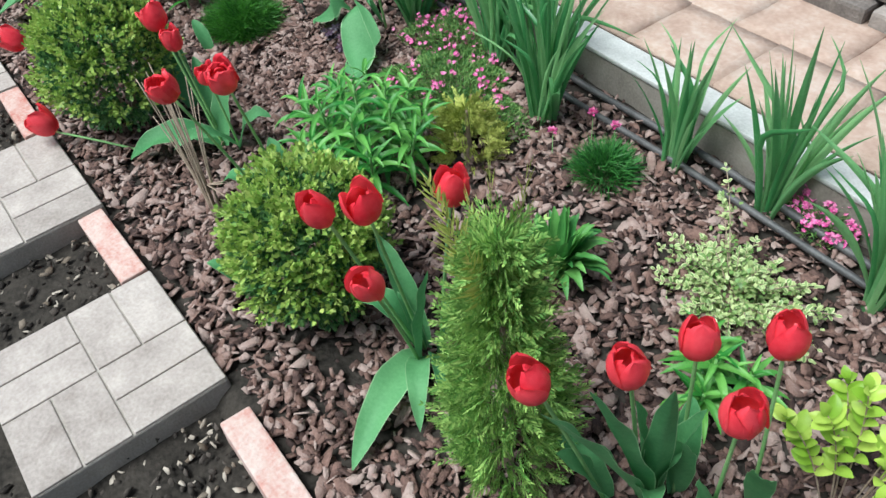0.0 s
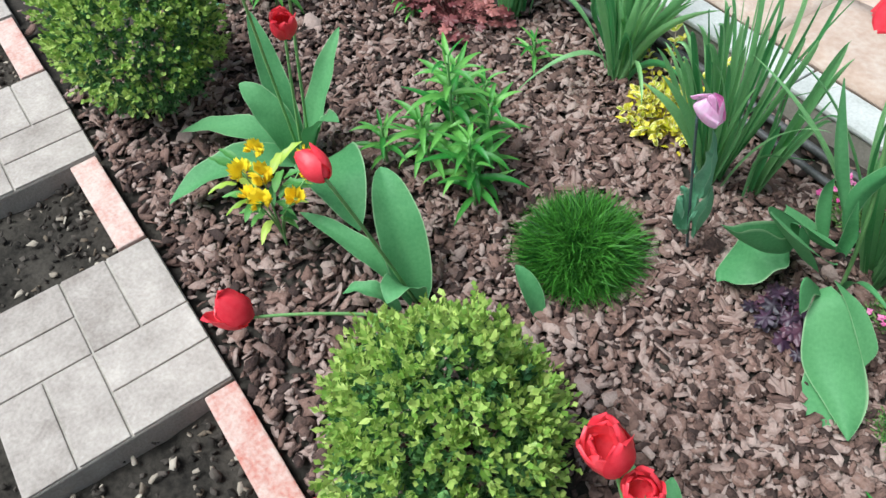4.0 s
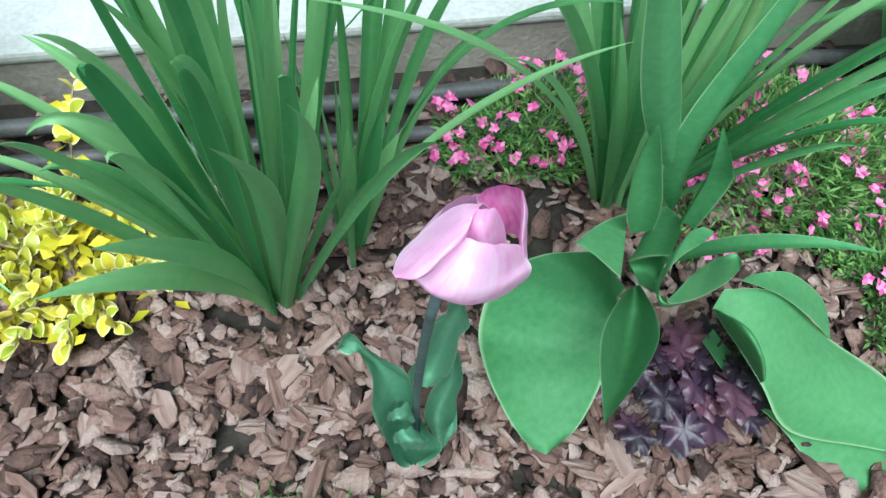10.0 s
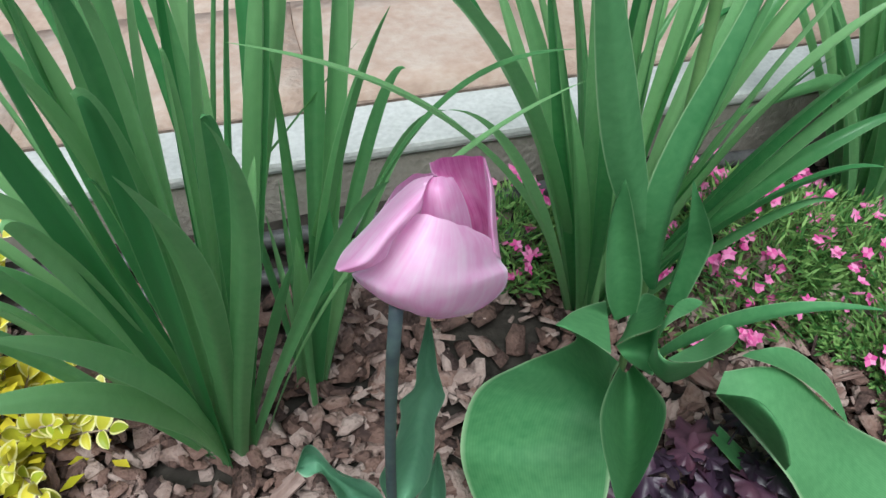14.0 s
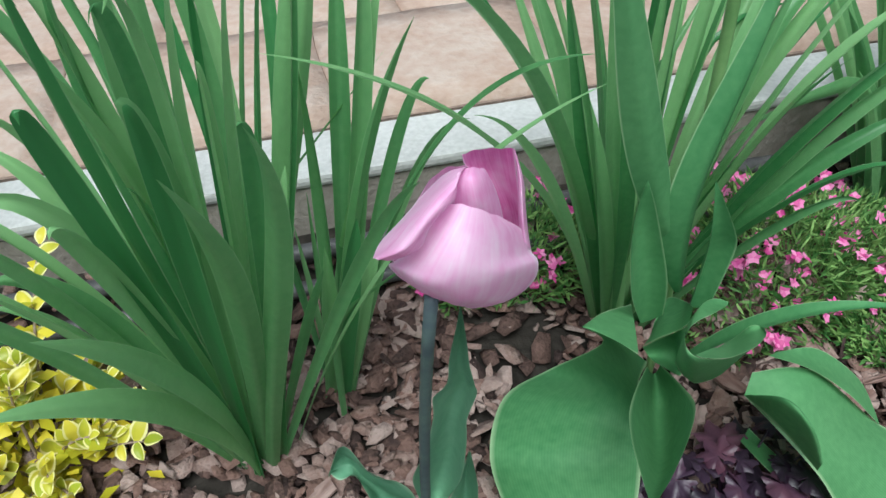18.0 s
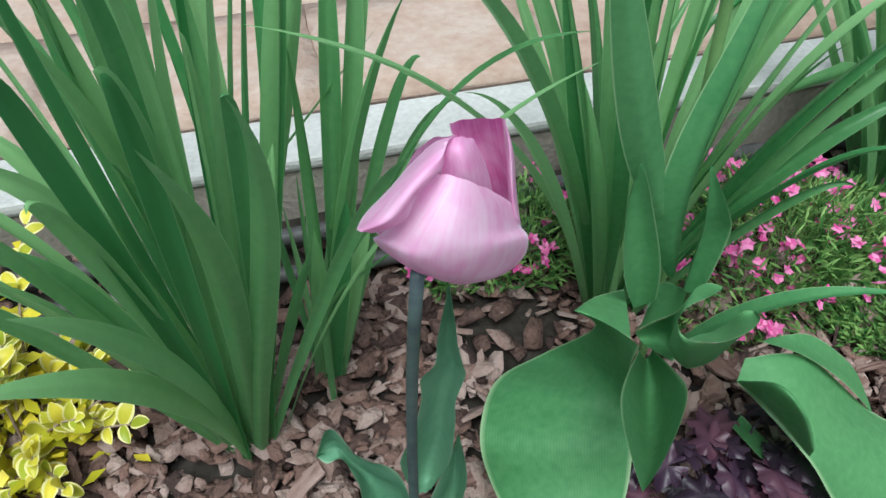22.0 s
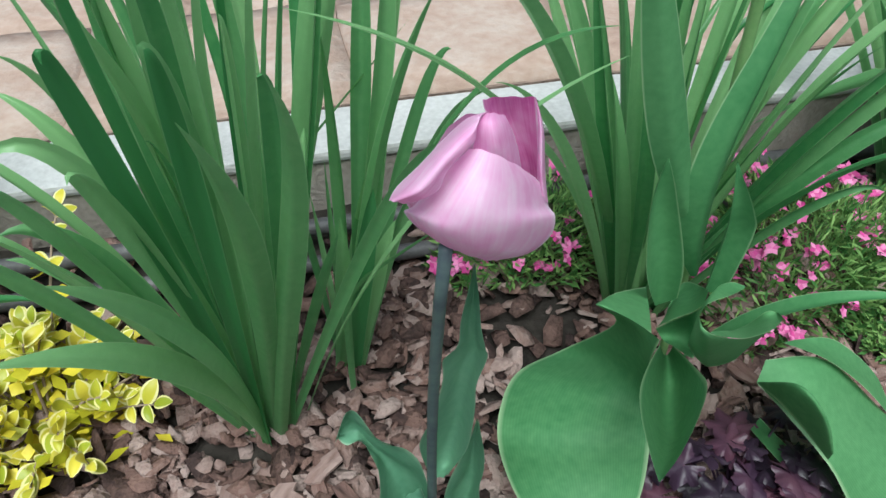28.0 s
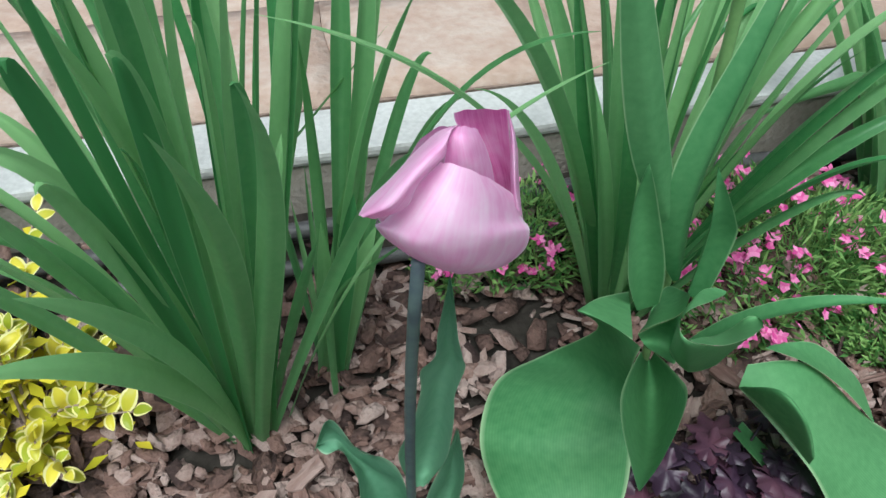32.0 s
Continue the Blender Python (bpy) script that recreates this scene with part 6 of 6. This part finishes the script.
# ---- the pink tulip ----
def build_pink_tulip():
    foot = V((-1.1645, 0.832, 0.4205))
    ob = thing("pink_tulip", (-1.152, 0.905, 0), "pale pink tulip with a cupped flower and crinkled grey-green leaves", "tulip")
    root = V((-1.152, 0.905, -0.01))
    stem_part(ob, [root, (-1.168, 0.866, 0.26), foot + V((0.0005, -0.001, 0.003))], 0.0030, 0.0025, STEM_DARK, sides=12)
    broad_leaf(ob, (((-1.1562, 0.8320, 0.4611), (-1.1494, 0.8280, 0.4601), (-1.1394, 0.8320, 0.4506)), ((-1.1611, 0.8340, 0.4547), (-1.1518, 0.8230, 0.4561), (-1.1293, 0.8380, 0.4386)), ((-1.1671, 0.8360, 0.4447), (-1.1555, 0.8180, 0.4514), (-1.1253, 0.8380, 0.4269)), ((-1.1732, 0.8370, 0.4386), (-1.1578, 0.8160, 0.4455), (-1.1241, 0.8340, 0.4249)), ((-1.1764, 0.8370, 0.4367), (-1.1587, 0.8170, 0.4382), (-1.1249, 0.8350, 0.4161)), ((-1.1724, 0.8350, 0.4297), (-1.1572, 0.8210, 0.4289), (-1.1341, 0.8320, 0.4118)), ((-1.1630, 0.8320, 0.4222), (-1.1554, 0.8280, 0.4194), (-1.1463, 0.8300, 0.4134))), ROSE, "petal", 0.0003, 8, 16)
    broad_leaf(ob, (((-1.1473, 0.8400, 0.4677), (-1.1514, 0.8340, 0.4711), (-1.1540, 0.8320, 0.4711)), ((-1.1530, 0.8430, 0.4650), (-1.1561, 0.8290, 0.4706), (-1.1557, 0.8280, 0.4668)), ((-1.1588, 0.8450, 0.4582), (-1.1620, 0.8260, 0.4687), (-1.1595, 0.8250, 0.4650)), ((-1.1665, 0.8440, 0.4520), (-1.1690, 0.8220, 0.4649), (-1.1655, 0.8240, 0.4591)), ((-1.1747, 0.8400, 0.4481), (-1.1742, 0.8200, 0.4601), (-1.1678, 0.8240, 0.4543)), ((-1.1794, 0.8350, 0.4473), (-1.1779, 0.8200, 0.4566), (-1.1714, 0.8240, 0.4510)), ((-1.1826, 0.8280, 0.4496), (-1.1813, 0.8240, 0.4514), (-1.1757, 0.8270, 0.4472))), ROSE, "petal", 0.0003, 8, 16)
    broad_leaf(ob, (((-1.1508, 0.8380, 0.4674), (-1.1481, 0.8360, 0.4696), (-1.1429, 0.8380, 0.4662)), ((-1.1527, 0.8370, 0.4639), (-1.1499, 0.8300, 0.4705), (-1.1402, 0.8380, 0.4607)), ((-1.1533, 0.8370, 0.4596), (-1.1496, 0.8280, 0.4661), (-1.1380, 0.8380, 0.4530)), ((-1.1531, 0.8390, 0.4523), (-1.1481, 0.8290, 0.4582), (-1.1359, 0.8390, 0.4437)), ((-1.1510, 0.8430, 0.4402), (-1.1450, 0.8360, 0.4439), (-1.1335, 0.8420, 0.4333))), ROSE, "petal", 0.0003, 8, 16)
    broad_leaf(ob, (((-1.1499, 0.8400, 0.4724), (-1.1391, 0.8470, 0.4675), (-1.1319, 0.8420, 0.4688)), ((-1.1488, 0.8400, 0.4681), (-1.1358, 0.8510, 0.4569), (-1.1304, 0.8420, 0.4578)), ((-1.1446, 0.8420, 0.4615), (-1.1314, 0.8530, 0.4449), (-1.1295, 0.8410, 0.4485)), ((-1.1359, 0.8460, 0.4424), (-1.1274, 0.8540, 0.4330), (-1.1287, 0.8400, 0.4414)), ((-1.1318, 0.8520, 0.4242), (-1.1254, 0.8550, 0.4199), (-1.1271, 0.8400, 0.4321))), ROSE_IN, "petal", 0.0003, 8, 16)
    broad_leaf(ob, (((-1.1319, 0.8420, 0.4688), (-1.1318, 0.8420, 0.4688), (-1.1316, 0.8420, 0.4686)), ((-1.1304, 0.8420, 0.4583), (-1.1305, 0.8390, 0.4610), (-1.1275, 0.8430, 0.4554)), ((-1.1300, 0.8410, 0.4481), (-1.1301, 0.8370, 0.4504), (-1.1261, 0.8430, 0.4432)), ((-1.1299, 0.8400, 0.4417), (-1.1296, 0.8360, 0.4422), (-1.1248, 0.8420, 0.4313)), ((-1.1288, 0.8400, 0.4325), (-1.1281, 0.8360, 0.4330), (-1.1240, 0.8400, 0.4245))), ROSE, "petal", 0.0003, 8, 16)
    broad_leaf(ob, (((-1.163, 0.845, 0.455), (-1.154, 0.848, 0.462), (-1.145, 0.846, 0.462)), ((-1.172, 0.842, 0.447), (-1.152, 0.862, 0.437), (-1.138, 0.860, 0.442)), ((-1.176, 0.836, 0.440), (-1.152, 0.866, 0.408), (-1.134, 0.866, 0.408)), ((-1.167, 0.832, 0.426), (-1.149, 0.848, 0.406), (-1.137, 0.846, 0.401))), ROSE, "petal", 0.0006)
    broad_leaf(ob, (((-1.1455, 0.8580, 0.3867), (-1.1453, 0.8580, 0.3869), (-1.1450, 0.8580, 0.3866)), ((-1.1460, 0.8640, 0.3652), (-1.1405, 0.8720, 0.3551), (-1.1413, 0.8620, 0.3629)), ((-1.1476, 0.8680, 0.3413), (-1.1390, 0.8800, 0.3243), (-1.1385, 0.8660, 0.3374)), ((-1.1483, 0.8700, 0.3264), (-1.1364, 0.8840, 0.3065), (-1.1361, 0.8660, 0.3236)), ((-1.1548, 0.8720, 0.3157), (-1.1385, 0.8880, 0.2905), (-1.1350, 0.8660, 0.3186)), ((-1.1542, 0.8760, 0.2922), (-1.1404, 0.8920, 0.2654), (-1.1371, 0.8740, 0.2866)), ((-1.1584, 0.8780, 0.2676), (-1.1417, 0.8970, 0.2319), (-1.1368, 0.8760, 0.2640)), ((-1.1659, 0.8780, 0.2473), (-1.1456, 0.9000, 0.1989), (-1.1394, 0.8760, 0.2378)), ((-1.1662, 0.8800, 0.2279), (-1.1496, 0.8980, 0.1833), (-1.1419, 0.8820, 0.2114)), ((-1.1600, 0.8850, 0.1966), (-1.1540, 0.8900, 0.1841), (-1.1488, 0.8860, 0.1904))), TULIP_GLAUCOUS, "leaf", 0.0008, 6, 14)
    broad_leaf(ob, (((-1.1325, 0.8860, 0.2401), (-1.1315, 0.8870, 0.2379), (-1.1311, 0.8860, 0.2380)), ((-1.1364, 0.8880, 0.2163), (-1.1289, 0.9000, 0.1927), (-1.1283, 0.8820, 0.2145)), ((-1.1414, 0.8880, 0.1970), (-1.1284, 0.9030, 0.1582), (-1.1289, 0.8800, 0.1920)), ((-1.1496, 0.8880, 0.1742), (-1.1327, 0.9030, 0.1333), (-1.1310, 0.8800, 0.1744)), ((-1.1528, 0.8850, 0.1526), (-1.1370, 0.9000, 0.1092), (-1.1311, 0.8740, 0.1610)), ((-1.1519, 0.8840, 0.1274), (-1.1386, 0.8930, 0.0955), (-1.1317, 0.8720, 0.1350)), ((-1.1429, 0.8840, 0.0893), (-1.1381, 0.8860, 0.0782), (-1.1353, 0.8800, 0.0979))), TULIP_GLAUCOUS, "leaf", 0.0012, 6, 14)
    broad_leaf(ob, (((-1.2097, 0.9250, 0.1945), (-1.2093, 0.9250, 0.1955), (-1.2088, 0.9250, 0.1966)), ((-1.2027, 0.9200, 0.2237), (-1.2022, 0.9300, 0.1992), (-1.2032, 0.9220, 0.1952)), ((-1.1972, 0.9140, 0.2310), (-1.1956, 0.9280, 0.1997), (-1.1961, 0.9180, 0.1972)), ((-1.1886, 0.9100, 0.2179), (-1.1890, 0.9240, 0.1858), (-1.1918, 0.9140, 0.1916)), ((-1.1808, 0.9050, 0.2094), (-1.1817, 0.9220, 0.1706), (-1.1873, 0.9080, 0.1825)), ((-1.1713, 0.9000, 0.2025), (-1.1752, 0.9180, 0.1552), (-1.1887, 0.9000, 0.1679)), ((-1.1625, 0.8980, 0.1909), (-1.1708, 0.9140, 0.1369), (-1.1912, 0.8920, 0.1545)), ((-1.1585, 0.8960, 0.1646), (-1.1682, 0.9080, 0.1146), (-1.1871, 0.8860, 0.1381)), ((-1.1576, 0.8920, 0.1308), (-1.1669, 0.8980, 0.0996), (-1.1825, 0.8800, 0.1220))), TULIP_GLAUCOUS, "leaf", 0.0014, 6, 14)
    broad_leaf(ob, (((-1.1799, 0.8800, 0.1806), (-1.1704, 0.8840, 0.1817), (-1.1597, 0.8820, 0.1611)), ((-1.1870, 0.8720, 0.1669), (-1.1672, 0.8960, 0.1061), (-1.1513, 0.8720, 0.1475)), ((-1.1846, 0.8640, 0.1514), (-1.1636, 0.8920, 0.0700), (-1.1428, 0.8640, 0.1299)), ((-1.1786, 0.8600, 0.1242), (-1.1631, 0.8760, 0.0834), (-1.1459, 0.8600, 0.1191)), ((-1.1689, 0.8580, 0.1154), (-1.1655, 0.8600, 0.1081), (-1.1614, 0.8580, 0.1129))), TULIP_GLAUCOUS, "leaf", 0.0016, 6, 14)
    broad_leaf(ob, (((-1.1794, 0.8660, 0.1652), (-1.1759, 0.8580, 0.1949), (-1.1669, 0.8620, 0.1853)), ((-1.1790, 0.8620, 0.1625), (-1.1730, 0.8520, 0.1961), (-1.1580, 0.8600, 0.1707)), ((-1.1759, 0.8620, 0.1510), (-1.1704, 0.8500, 0.1890), (-1.1557, 0.8580, 0.1617)), ((-1.1709, 0.8640, 0.1323), (-1.1670, 0.8560, 0.1564), (-1.1580, 0.8600, 0.1355))), TULIP_GLAUCOUS, "leaf", 0.001, 6, 14)
    broad_leaf(ob, (((-1.1814, 0.8760, 0.1815), (-1.1783, 0.8660, 0.2132), (-1.1682, 0.8720, 0.2062)), ((-1.1818, 0.8700, 0.1870), (-1.1774, 0.8580, 0.2180), (-1.1651, 0.8660, 0.1986)), ((-1.1786, 0.8700, 0.1829), (-1.1744, 0.8620, 0.2021), (-1.1629, 0.8680, 0.1779))), TULIP_GLAUCOUS, "leaf", 0.001, 6, 14)
    broad_leaf(ob, (((-1.1423, 0.8680, 0.1531), (-1.1396, 0.8620, 0.1739), (-1.1340, 0.8680, 0.1813)), ((-1.1447, 0.8640, 0.1467), (-1.1410, 0.8580, 0.1619), (-1.1343, 0.8620, 0.1657)), ((-1.1427, 0.8640, 0.1258), (-1.1412, 0.8600, 0.1396), (-1.1382, 0.8640, 0.1512))), TULIP_GLAUCOUS, "leaf", 0.0008, 6, 14)


build_pink_tulip()

# ---- far end ----
build_bunch("violet_pansy", -3.15, 0.42, 9, 0.08, 0.09, 0.1, 0.03, GREENS, 95, "green plant with violet flowers on bare soil", "flower")
ob = thing("violet_flower", (-3.15, 0.40, 0), "deep violet pansy flower", "flower", "pansies")
for i, (dx, dy, dz) in enumerate(((0, 0, 0.13), (0.05, 0.03, 0.12), (-0.05, 0.05, 0.12))):
    stem_part(ob, [(-3.15, 0.40, 0), (-3.15 + dx / 2, 0.40 + dy / 2, dz * 0.6), (-3.15 + dx, 0.40 + dy, dz)], 0.0015, 0.0012, STEM, "stem", 5)
    for k in range(5):
        leaf_part(ob, (-3.15 + dx, 0.40 + dy, dz), (-3.15 + dx + 0.022 * math.cos(k * 1.257), 0.40 + dy + 0.022 * math.sin(k * 1.257), dz + 0.006), 0.022, VIOLET, 0.002, prof_broad, "petal", n=5, cols=4)
build_bunch("green_perennial", -2.55, 0.36, 12, 0.16, 0.20, 0.1, 0.025, TULIP_GLAUCOUS, 96, "long grey-green leaves behind the boxwood", "perennial")
build_bunch("green_perennial", -2.95, 0.62, 16, 0.12, 0.12, 0.1, 0.03, GREENS, 97, "dark green leafy plant on the soil", "perennial")
